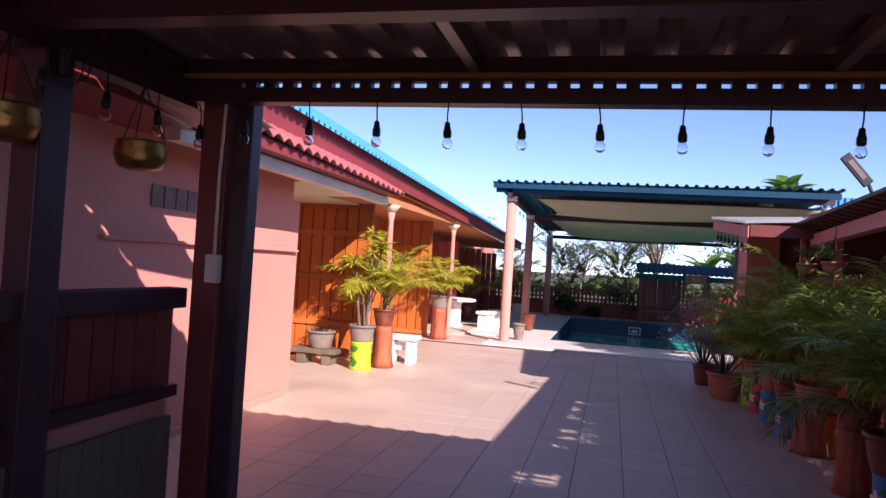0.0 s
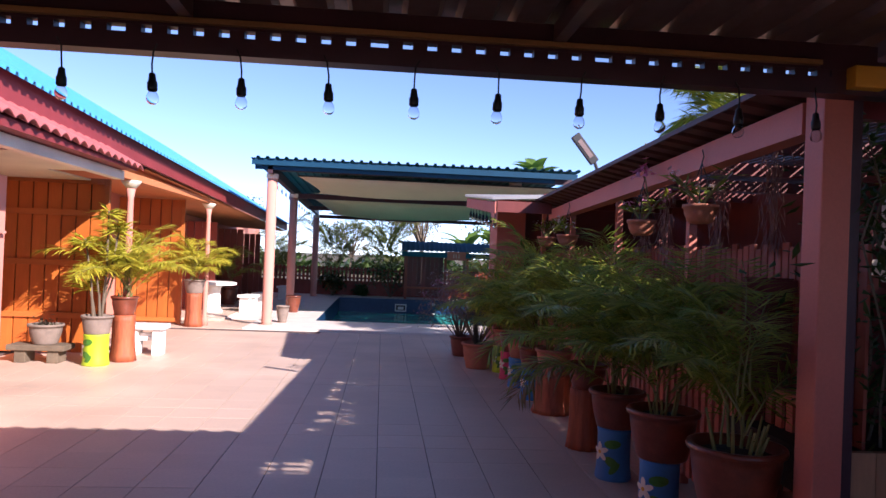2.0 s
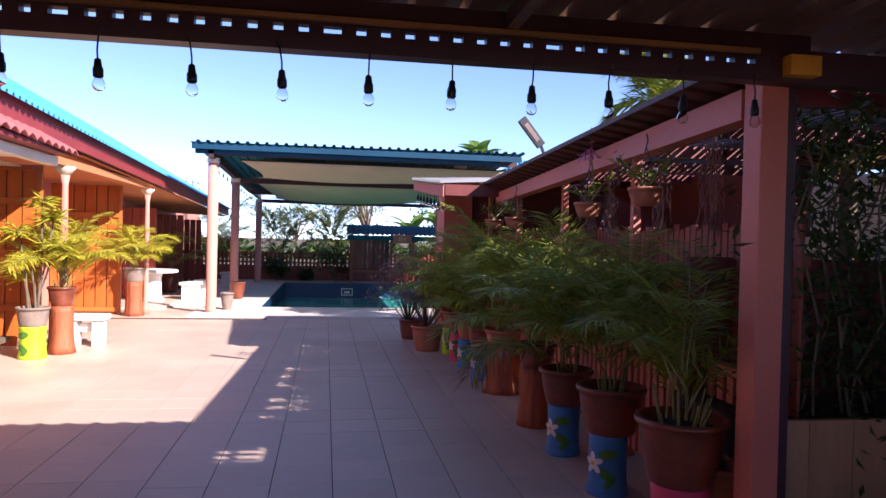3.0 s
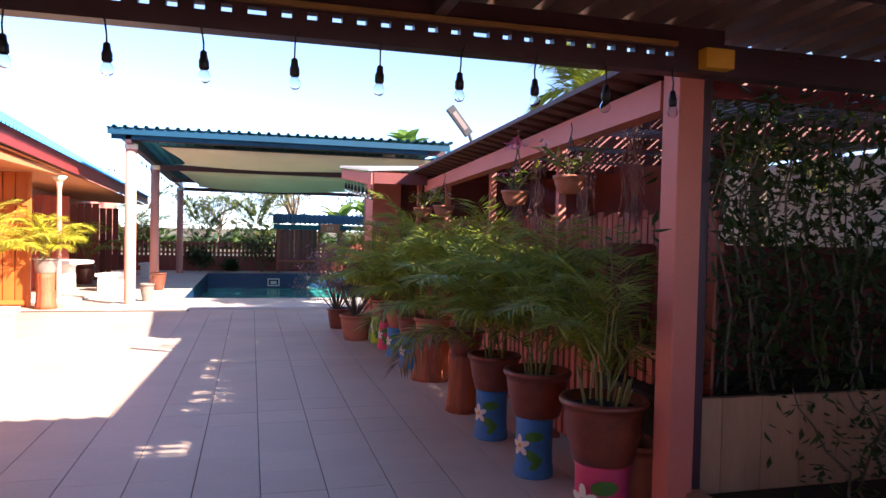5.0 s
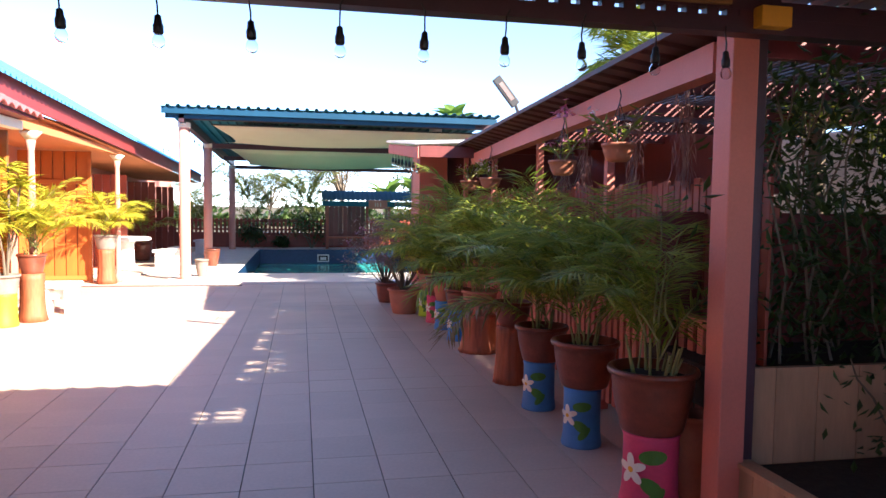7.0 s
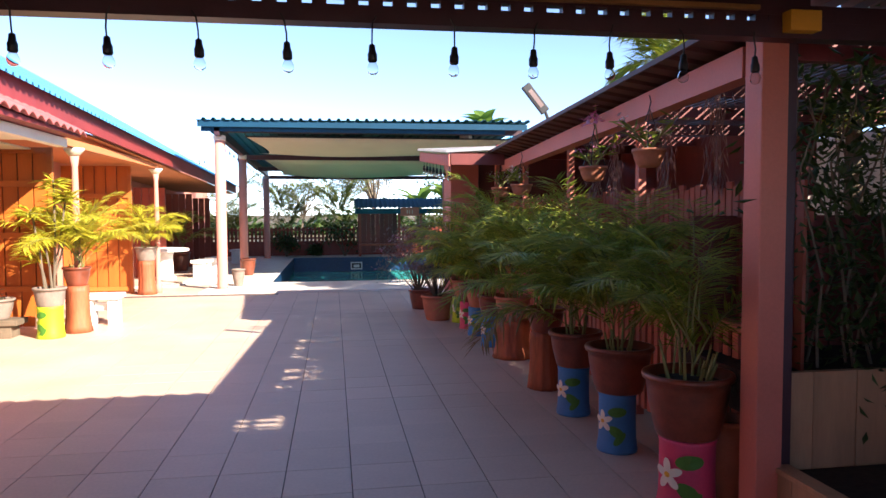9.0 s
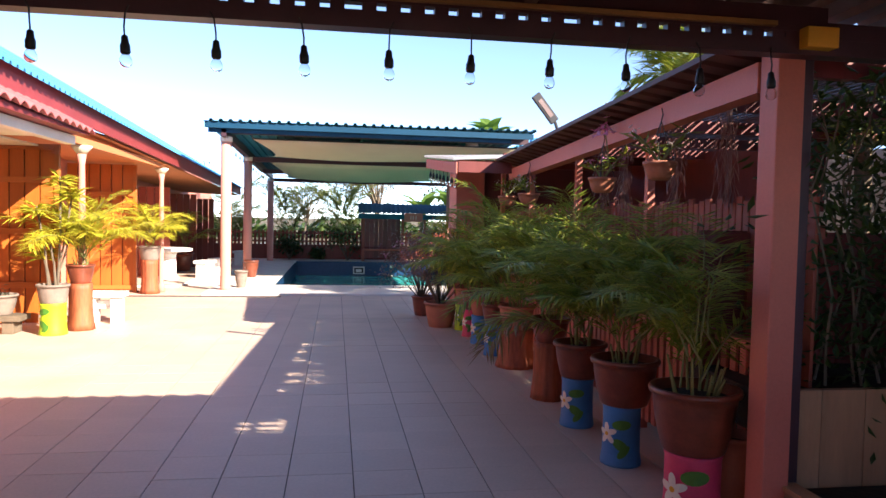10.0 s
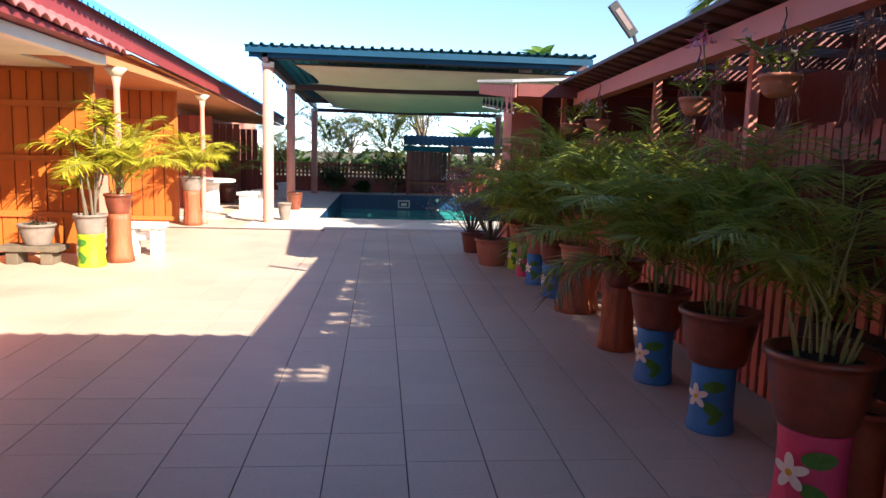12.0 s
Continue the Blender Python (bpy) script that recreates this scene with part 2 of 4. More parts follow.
def blade(bm, p, d, side, length, width, droop=0.3, fold=0.25):
    """One leaf: two folded halves that taper to a point."""
    d, side = d.normalized(), side.normalized()
    n = d.cross(side).normalized()
    mid = p + d * length * 0.5 - Vector((0, 0, droop * length * 0.18))
    tip = p + d * length - Vector((0, 0, droop * length * 0.6))
    up = n * width * fold
    v0, v1, v2 = bm.verts.new(p), bm.verts.new(mid), bm.verts.new(tip)
    l, r = bm.verts.new(mid + side * width * 0.5 + up), bm.verts.new(mid - side * width * 0.5 + up)
    for q in ((v0, v1, l), (v1, v2, l), (v0, r, v1), (v1, r, v2)):
        bm.faces.new(q)


def frond(bm, stem, rng, base, az, length, rise, leaflets=40, leaf=0.28, sag=1.0):
    """A feather palm frond: an arching rib that bows over, with hanging leaflets on both sides."""
    h = Vector((math.cos(az), math.sin(az), 0))
    side = Vector((-h.y, h.x, 0))
    pts, ang = [base.copy()], rise
    bend = sag * rng.uniform(0.9, 1.5) / 10
    for i in range(10):
        pts.append(pts[-1] + (h * math.cos(ang) + Vector((0, 0, math.sin(ang))) + side * 0.1 * math.sin(i * 0.5 + az * 3)) * (length / 10))
        ang -= bend * (0.4 + 0.18 * i)
    tube(stem, pts, 0.006, 0.002, 4)
    for i in range(leaflets):
        t = 0.2 + 0.79 * (i + rng.random() * 0.6) / leaflets
        k = min(9, int(t * 10))
        p = pts[k].lerp(pts[k + 1], t * 10 - k)
        d = (pts[k + 1] - pts[k]).normalized()
        ll = leaf * (0.45 + 0.75 * math.sin(2.9 * t)) * rng.uniform(0.8, 1.15)
        for s in (-1, 1):
            w = (d * rng.uniform(0.5, 0.9) + side * s * 0.9 + Vector((0, 0, rng.uniform(-0.1, 0.3)))).normalized()
            blade(bm, p, w, w.cross(Vector((0, 0, 1))), ll, leaf * 0.072 * rng.uniform(0.7, 1.2), droop=rng.uniform(0.1, 0.8))


def palm(name, at, seed, fronds, length, label, leafmat="palm", stems=5, sag=1.0, height=0.3, leaf=0.28, dry=0, spread=0.06, azr=(0, 6.2832), group="", riser=(0.6, 1.5)):
    """A clump of feather palm: several thin stems and many fronds."""
    rng = random.Random(seed)
    e = empty(name, Matrix.Translation(at), label, "plant", group)
    leaves, stem, dead = bmesh.new(), bmesh.new(), bmesh.new()
    for i in range(stems):
        a = rng.random() * 6.28
        b0 = Vector((spread * math.cos(a), spread * math.sin(a), -0.06))
        b1 = b0 * 1.6 + Vector((0, 0, height * rng.uniform(0.5, 0.95)))
        tube(stem, [b0, b0.lerp(b1, 0.5), b1], 0.010, 0.006)
    for i in range(fronds):
        a = azr[0] + (azr[1] - azr[0]) * (i + rng.random()) / fronds
        base = Vector((spread * rng.uniform(-1, 1), spread * rng.uniform(-1, 1), height * rng.uniform(0.0, 1.0)))
        isd = i < dry
        frond(dead if isd else leaves, stem, rng, base, a, length * rng.uniform(0.7, 1.15), 0.6 if isd else rng.uniform(*riser), leaf=leaf, sag=1.15 * sag * (1.2 if isd else 1.0))
    part("fronds", leaves, leafmat, e)
    part("stem", stem, "stem", e)
    if dry:
        part("dry_frond", dead, "drypalm", e, "dry orange-brown frond")
    else:
        dead.free()
    return e


def leafy(bm, rng, c, r, count, size, squash=1.0):
    for _ in range(count):
        p = Vector((rng.gauss(0, 0.5), rng.gauss(0, 0.5), rng.gauss(0, 0.5) * squash)) * r + Vector(c)
        d = Vector((rng.uniform(-1, 1), rng.uniform(-1, 1), rng.uniform(-0.8, 0.5)))
        blade(bm, p, d, d.cross(Vector((0.1, 0.2, 1))), size * rng.uniform(0.6, 1.3), size * rng.uniform(0.35, 0.55), 0.3)


# ---- ground, floor, pool ----
def structure(name, bm, material, label, category, parent=None, smooth=False):
    return tagged(part(name, bm, material, parent, "", smooth), label, category, "", "structure")


POOL = (-0.35, 5.2, 17.2, 25.8)
g = bmesh.new()
for x0, x1, y0, y1 in ((-300, 300, -300, POOL[2]), (-300, 300, POOL[3], 600), (-300, POOL[0], POOL[2], POOL[3]), (POOL[1], 300, POOL[2], POOL[3])):
    g.faces.new([g.verts.new(p) for p in ((x0, y0, -0.03), (x1, y0, -0.03), (x1, y1, -0.03), (x0, y1, -0.03))])
structure("ground", g, "grass", "dry brown earth ground around the courtyard", "ground")
floor = structure("floor", bx(-4.2, 3.4, -3.0, 15.3, -0.025, -0.008), "grout", "pale pink-beige tiled courtyard floor with dark joints", "floor")

p = bmesh.new()
x0, x1, y0, y1 = POOL
for q in (((x0, y0), (x1, y0)), ((x1, y0), (x1, y1)), ((x1, y1), (x0, y1)), ((x0, y1), (x0, y0))):
    (ax, ay), (bx_, by) = q
    p.faces.new([p.verts.new(v) for v in ((ax, ay, 0.03), (bx_, by, 0.03), (bx_, by, -1.5), (ax, ay, -1.5))])
structure("pool_wall", p, "pooltile", "dark blue mosaic-tiled swimming pool walls", "pool")
structure("pool_floor", bx(x0, x1, y0, y1, -1.55, -1.5), "poolfloor", "turquoise swimming pool floor", "pool")
structure("water", bx(x0 + 0.002, x1 - 0.002, y0 + 0.002, y1 - 0.002, -0.47, -0.45), "water", "still green-blue pool water", "water")
deck = structure("pool_deck", bx(-4.2, -0.36, 17.21, 27.2, -0.02, 0.028), "coping", "pale stone pool deck beside the water", "pavement")
structure("pool_deck", bx(-1.6, 5.6, 15.32, 17.19, -0.02, 0.03, 0.006), "coping", "pale stone pool edge in sunlight", "pavement")
structure("pool_deck", bx(-0.36, 5.6, 25.81, 27.2, -0.02, 0.028), "coping", "pale stone pool deck at the wall", "pavement")
structure("pool_deck", bx(5.21, 7.5, 17.2, 25.8, -0.02, 0.028), "coping", "pale stone pool deck", "pavement")
structure("pavement", bx(-4.2, -1.61, 15.31, 17.2, -0.02, 0.004), "tile", "pink-beige paving beside the house", "pavement")
sk = empty("pool_skimmer", Matrix.Translation((1.78, 25.78, -0.27)), "white plastic skimmer set in pool wall", "skimmer")
fr = bmesh.new()
for a in ((-0.2, 0.2, -0.02, 0.0, 0.09, 0.13), (-0.2, 0.2, -0.02, 0.0, -0.13, -0.09), (-0.2, -0.16, -0.02, 0.0, -0.09, 0.09), (0.16, 0.2, -0.02, 0.0, -0.09, 0.09)):
    box(fr, *a)
part("frame", fr, "white", sk)
part("flap", bx(-0.1, 0.1, -0.012, 0.0, -0.06, 0.04), "white", sk)
# Flat black plate paints the shade of the skimmer's hollow.
part("recess_shade", bx(-0.159, 0.159, -0.006, 0.0, -0.089, 0.089), "black", sk)
for x in (2.9, 2.95):
    l = empty("pool_light", pose(2.92, 25.79, -0.12 if x < 2.92 else -0.48, 90, 0, 0), "small round white pool wall fitting", "pool fitting")
    part("lens", lathe(((0.06, 0.0), (0.06, 0.015), (0.04, 0.022)), 16), "white", l)

# ---- carport ----
def roof_z(y):
    return 2.53 - 0.0315 * (y - 4.3)


BY = 4.16
beam = empty("carport_beam", Matrix.Translation((0, BY, 0)), "dark purple steel front beam of the carport", "beam", "", "structure")
part("rail", bx(-1.25, 6.4, -0.09, 0.0, 2.325, 2.395), "dark", beam)
part("side_rail", bx(3.121, 6.4, -0.088, -0.03, 2.396, 2.47), "dark", beam)
part("top_rail", bx(-1.25, 3.12, -0.09, -0.04, 2.425, 2.535), "dark", beam)
sp = bmesh.new()
x = -0.86
while x < 2.9:
    if int(round((x + 0.86) / 0.098)) % 10 == 9:
        x += 0.03
    box(sp, x, x + 0.058, -0.088, -0.042, 2.395, 2.425)
    x += 0.098
box(sp, 2.92, 3.12, -0.088, -0.042, 2.395, 2.425)
for x in (4.2, 5.4, 6.3):
    box(sp, x, x + 0.06, -0.086, -0.042, 2.471, 2.535)
box(sp, -1.25, -0.88, -0.088, -0.042, 2.395, 2.425)
part("spacers", sp, "dark", beam)
part("batten", bx(-1.2, 2.86, -0.12, -0.092, 2.435, 2.457, 0.003), "batten", beam, "yellowish wooden batten")
for y in (3.08, 1.9, 0.7, -0.5, -1.7):
    structure("purlin", bx(-1.25, 6.4, y - 0.05, y + 0.05, 2.36, roof_z(y) - 0.006), "dark", "dark steel cross beam under the carport roof", "beam")
for xa, xb, ya, yb, ribs in ((-1.9, 3.3, -3.0, 4.3, 24), (3.62, 6.9, -3.0, 4.3, 15), (3.303, 3.617, -3.0, 2.72, 2), (3.303, 3.617, 3.45, 4.3, 2)):
    structure("carport_roof", corrugated(bmesh.new(), (xa, ya, roof_z(ya)), (xb, ya, roof_z(ya)), (xb, yb, roof_z(yb)), (xa, yb, roof_z(yb)), ribs, 0.03), "brownmetal", "brown corrugated metal carport roof", "roof")
# Unseen gap and lattice, added so broken sun patches land on the floor.
gl = empty("roof_lattice", Matrix.Translation((3.3, 2.72, 2.56)), "unseen lattice added over a roof gap to dapple the floor", "lattice")
for k, (o_, wd_) in enumerate(((0.0, 0.03), (0.085, 0.04), (0.19, 0.05), (0.3, 0.045), (0.405, 0.05), (0.52, 0.06), (0.64, 0.07))):
    part("slat", bar_y(0.0, 0.32, o_, o_ + wd_, 0.03, 0.03, 0.015), "dark", gl)
part("slat", bx(0.13, 0.18, 0.12, 0.72, 0.031, 0.045), "dark", gl)
# Added flap, hidden by the corner post: casts the shadow on the west wall.
structure("carport_roof", corrugated(bmesh.new(), (-2.05, 4.30, 2.545), (-1.32, 4.30, 2.545), (-1.32, 5.3, 2.425), (-2.05, 5.3, 2.425), 5, 0.015), "brownmetal", "hidden brown roof flap added to shade the house wall", "roof")
raf = bmesh.new()
for x in (0.28, 1.75, 4.3):
    box(raf, x - 0.025, x + 0.025, 3.13, 4.06, 2.46, 2.532)
structure("rafter", raf, "brownmetal", "brown steel rafters under the carport roof", "beam")
sb = empty("carport_beam", Matrix.Translation((-1.2, 0, 0)), "dark purple steel side beam of the carport", "beam", "", "structure")
part("rail", bx(-0.05, 0.05, -3.0, 4.13, 2.30, 2.41), "dark", sb)
part("top_rail", bx(-0.03, 0.03, -3.0, 4.13, 2.50, 2.54), "dark", sb)
sp = bmesh.new()
y = 2.2
while y < 4.1:
    box(sp, -0.02, 0.02, y, y + 0.065, 2.41, 2.50)
    y += 0.1
part("spacers", sp, "dark", sb)


def steel_post(x0, x1, y0, y1, material, label, top=2.40):
    e = empty("carport_post", Matrix.Translation(((x0 + x1) / 2, (y0 + y1) / 2, 0)), label, "post", "", "structure")
    w, d = (x1 - x0) / 2, (y1 - y0) / 2
    part("shaft", bx(-w, w, -d, d, 0, top, 0.008), material, e)
    part("foot", bx(-w - 0.012, w + 0.012, -d - 0.012, d + 0.012, 0.0, 0.05, 0.004), material, e)
    return e


steel_post(-1.13, -0.98, 4.15, 4.30, "darkred", "dark maroon painted carport corner post")
steel_post(-0.965, -0.86, 4.17, 4.27, "dark", "dark blue-purple steel carport post")
steel_post(-1.24, -1.12, 3.12, 3.27, "dark", "dark purple carport side post", 2.3)
steel_post(2.955, 3.09, 4.165, 4.305, "post", "salmon-red painted square concrete post")
steel_post(3.105, 3.16, 4.20, 4.30, "dark", "dark steel post behind the salmon post")
jb = empty("junction_box", Matrix.Translation((3.06, 4.06, 2.37)), "yellow wooden block fixed under the beam", "block")
part("block", bx(-0.075, 0.075, -0.05, 0.05, -0.025, 0.065, 0.006), "yellow", jb)
sw = empty("switch_box", Matrix.Translation((-1.0, 4.12, 1.5)), "white plastic switch box with conduit on the post", "switch")
part("cover", bx(-0.035, 0.035, -0.015, 0.03, -0.065, 0.075, 0.006), "cream", sw)
part("conduit", tube(bmesh.new(), [(0, 0.01, 0.07), (0, 0.01, 0.5), (0.01, 0.01, 0.84)], 0.009), "cream", sw)

rl = empty("side_railing", Matrix.Translation((-1.2, 0, 0)), "dark maroon boarded railing beside the carport", "railing")
part("top_rail", bx(-0.05, 0.06, -3, 4.14, 1.30, 1.40, 0.006), "dark", rl)
part("lower_rail", bx(-0.03, 0.04, -3, 4.14, 0.86, 0.92, 0.004), "dark", rl)
for i in range(26):
    part("board", bx(-0.025, 0.0, 4.12 - 0.14 * (i + 1) + 0.006, 4.12 - 0.14 * i, 0.92, 1.30), "darkred", rl)
lw = structure("wall_low", bx(-1.3, -1.22, -3, 4.14, 0.0, 0.83), "salmon", "low salmon wall under the railing", "wall")
gb_ = empty("grey_boarding", Matrix.Translation((-1.17, 0, 0)), "weathered grey vertical boards along the low wall", "boarding")
for i in range(40):
    part("board", bx(-0.012, 0.012, 4.1 - 0.12 * (i + 1) + 0.004, 4.1 - 0.12 * i, 0.0, 0.77), "greyboard", gb_)
# Added behind the camera, never seen: stops low sun, lets sky fill over it.
structure("unseen_wall_back", bx(-4.4, 6.8, -3.2, -3.0, 0, 1.5), "pink", "unseen pink wall added to block sun behind the carport", "wall")
structure("wall_east", bx(6.6, 6.8, -3.0, 11.4, 0, 2.4), "white", "pale plastered boundary wall behind the plants", "wall")


# ---- string lights ----
def bulb_master():
    e = empty("string_light", Matrix.Translation((0, 0, 0)), "clear glass bulb hanging from a black socket", "light bulb", "string lights on the beam")
    part("cord", tube(bmesh.new(), [(0.006, 0.02, 0.15), (0.0, 0.005, 0.12), (0.004, 0, 0.07), (0, 0, 0.035)], 0.0035), "black", e)
    part("socket", lathe(((0.006, 0.04), (0.012, 0.035), (0.015, 0.01), (0.019, 0.0), (0.019, -0.025), (0.016, -0.03)), 16), "black", e, "", True)
    b = part("bulb", lathe(((0.012, -0.03), (0.016, -0.036), (0.0225, -0.05), (0.0235, -0.062), (0.019, -0.074), (0.010, -0.081), (0.002, -0.083)), 16), "glass", e, "clear glass bulb", True)
    b.visible_shadow = False
    return e


master = bulb_master()
rng = random.Random(4)
spots = [(0.837 + 0.334 * k, 4.047, 2.195) for k in range(-5, 7)]
spots += [(-1.13, 4.13 - 0.335 * k, 2.18) for k in range(5)]
master.matrix_basis = pose(*spots[0], 0, 0, 20)
for q in spots[1:]:
    copy_thing(master, pose(*q, rng.uniform(-3, 3), rng.uniform(-3, 3), rng.uniform(0, 360)))

# ---- left house ----
w = structure("wall_west", bx(-2.9, -2.65, -3.0, 8.38, 0, 2.66), "salmon", "salmon plastered outer wall of the house", "wall")
structure("baseboard", bx(-2.648, -2.61, 4.4, 8.4, 0, 0.07, 0.01), "salmon", "low salmon skirting at the wall foot", "baseboard")
structure("ledge", bx(-2.648, -2.6, 5.3, 8.5, 1.63, 1.655), "salmon", "thin ledge on the salmon wall", "trim")
structure("wall_return", bx(-4.2, -2.9, 8.2, 8.38, 0, 2.66), "salmon", "salmon return wall of the porch", "wall")
structure("wall_pilaster", bx(-2.9, -2.655, 8.382, 8.58, 0, 2.2, 0.006), "salmon", "low salmon pilaster at the porch corner", "wall")
structure("wall_house", bx(-4.4, -4.2, 8.38, 32, 0, 3.3), "pink", "long pink house wall under the eaves", "wall")
gt = empty("glass_block_row", Matrix.Translation((-2.645, 6.15, 2.0)), "row of small dark ventilation panes in wall", "vent")
for i in range(4):
    part("pane", bx(0.0, 0.012, -0.30 + i * 0.16, -0.17 + i * 0.16, -0.09, 0.09, 0.004), "greypot", gt)

# porch tile roof
for xe, ya, yb in ((-2.21, 8.385, 10.1), (-3.0, 10.1, 11.42)):
    structure("porch_soffit", bx(-4.2, xe, ya, yb, 2.435, 2.455), "soffit", "cream plaster ceiling of the porch", "ceiling")
structure("porch_beam", bx(-2.2, -2.08, 5.35, 10.1, 2.35, 2.455, 0.005), "soffit", "cream edge beam under the tiled porch roof", "beam")
roof = empty("porch_roof", Matrix.Translation((0, 0, 0)), "red clay tiled porch roof with scalloped edge", "roof", "", "structure")
# Deck thickened to a solid maroon fill that stands for the shaded tile gap.
part("deck", bar_y(-3.4, -1.93, 1.0, 10.1, 2.677, 2.48, 0.215, 0.015), "fascia", roof)
part("back_board", bar_y(-2.32, -2.28, 1.0, 10.1, 2.88, 2.69, 0.21), "fascia", roof)


def scallop(bm, y, x_lo, z_lo, x_hi, z_hi, wdt):
    n = 6
    rows = []
    for x, z in ((x_lo, z_lo), (x_hi, z_hi)):
        rows.append([bm.verts.new((x, y + wdt * i / n, z + 0.05 * math.sin(math.pi * i / n))) for i in range(n + 1)])
        rows.append([bm.verts.new((x, y + wdt * i / n, z - 0.02 + 0.05 * math.sin(math.pi * i / n))) for i in range(n + 1)])
    for i in range(n):
        bm.faces.new((rows[0][i], rows[0][i + 1], rows[2][i + 1], rows[2][i]))
        bm.faces.new((rows[3][i], rows[3][i + 1], rows[1][i + 1], rows[1][i]))
        bm.faces.new((rows[1][i], rows[1][i + 1], rows[0][i + 1], rows[0][i]))
    return bm


tile_mesh = [finish("roof_tile", scallop(bmesh.new(), 0, 0, 0, -0.42, 0.215, 0.2), "pinktile", True)]
for r in range(3):
    for i in range(-17, 28):
        t = new("roof_tile", tile_mesh[0])
        t.parent = roof
        t.location = (-1.86 - 0.36 * r, 4.5 + 0.2 * i, 2.49 + 0.19 * r + 0.022 * (5.4 - 0.2 * i))
        t.rotation_euler = (-0.022, 0, 0)

# main house roof
house = empty("house_roof", Matrix.Translation((0, 0, 0)), "long blue corrugated metal house roof with maroon fascia", "roof", "", "structure")
part("sheet", corrugated(bmesh.new(), (-2.15, 0.0, 3.23), (-2.15, 26.2, 2.44), (-6.5, 26.2, 4.96), (-6.5, 0.0, 5.75), 170, 0.035), "blue", house)
fz = bmesh.new()
for (ya, za), (yb, zb) in (((0.0, 3.285), (26.1, 2.5)),):
    v = [fz.verts.new(q) for q in ((-2.26, ya, za), (-2.26, yb, zb), (-2.26, yb, zb - 0.255), (-2.26, ya, za - 0.275), (-2.3, ya, za), (-2.3, yb, zb), (-2.3, yb, zb - 0.255), (-2.3, ya, za - 0.275))]
    for q in ((0, 1, 2, 3), (7, 6, 5, 4), (0, 4, 5, 1), (3, 2, 6, 7), (0, 3, 7, 4), (1, 5, 6, 2)):
        fz.faces.new([v[i] for i in q])
part("fascia", fz, "fascia", house)
sf = bmesh.new()
v = [sf.verts.new(q) for q in ((-2.31, 11.6, 2.64), (-2.31, 26.0, 2.22), (-4.2, 26.0, 2.3), (-4.2, 11.6, 2.66))]
sf.faces.new(v[::-1])
v = [sf.verts.new((q.co.x, q.co.y, q.co.z + 0.02)) for q in v]
sf.faces.new(v)
structure("house_soffit", sf, "osoffit", "orange-brown sloped ceiling under the house eaves", "ceiling")


def plank_panel(x0, x1, y, top, rails, label, n):
    e = empty("plank_screen", Matrix.Translation((x0, y, 0)), label, "screen", "orange plank screens of the porches")
    wd = (x1 - x0) / n
    me = finish("plank", bx(0.009, wd - 0.009, 0, 0.03, 0.03, top, 0.003), "wood")
    for i in range(n):
        o = new("plank", me)
        o.parent, o.location = e, (i * wd, 0, 0)
    for z in rails:
        part("rail", bx(0, x1 - x0, -0.035, -0.001, z - 0.04, z + 0.04, 0.004), "woodrail", e)
    part("stile", bx(x1 - x0 - 0.001, x1 - x0 + 0.06, -0.03, 0.035, 0.0, top, 0.004), "woodrail", e)
    part("back", bx(0, x1 - x0, 0.033, 0.04, 0.03, top), "darkred", e)
    return e


plank_panel(-4.18, -2.82, 11.5, 2.47, (0.55, 1.28, 1.98, 2.43), "orange varnished vertical plank screen with rails", 7)
plank_panel(-4.18, -2.95, 15.75, 2.5, (0.1, 1.92), "orange varnished plank screen in a porch bay", 6)
# Far bays: porch shade is put into the colour, redwood instead of orange wood.
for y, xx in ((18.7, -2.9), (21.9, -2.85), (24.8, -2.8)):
    e = empty("plank_screen", Matrix.Translation((-4.18, y, 0)), "porch bay plank screen with shade put into its dark red", "screen", "dark plank screens of the porches")
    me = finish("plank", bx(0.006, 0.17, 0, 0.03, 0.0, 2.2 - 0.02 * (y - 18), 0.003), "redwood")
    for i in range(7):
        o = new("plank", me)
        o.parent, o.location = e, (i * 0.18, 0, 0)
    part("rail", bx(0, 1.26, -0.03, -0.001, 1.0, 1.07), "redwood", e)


def column(x, y, h, r, label, material="salmon", band=True):
    e = empty("column", Matrix.Translation((x, y, 0)), label, "column", "", "structure")
    part("shaft", lathe(((r * 1.02, 0.0), (r, 0.1), (r, h - 0.1)), 24), material, e, "", True)
    if band:
        part("capital", lathe(((r, h - 0.1), (r * 1.18, h - 0.09), (r * 1.18, h), (r, h)), 24), "cream", e)
    return e


for y in (11.35, 15.75):
    e = empty("porch_column", Matrix.Translation((-2.43, y, 0)), "slim turned cream porch column with wide capital", "column", "porch columns", "structure")
    part("shaft", lathe(((0.07, 0), (0.07, 0.15), (0.045, 0.2), (0.05, 1.2), (0.04, 2.2), (0.06, 2.34)), 18), "pink", e, "", True)
    part("capital", lathe(((0.06, 2.34), (0.115, 2.41), (0.13, 2.43), (0.13, 2.45)), 18), "soffit", e, "", True)
structure("porch_beam", bx(-2.5, -2.38, 10.12, 15.9, 2.455, 2.55), "osoffit", "orange edge beam under the house eaves", "beam")
structure("door_step", bx(-4.2, -2.3, 16.6, 26.0, 0.004, 0.06, 0.01), "tile", "low tiled porch step along the house", "step")

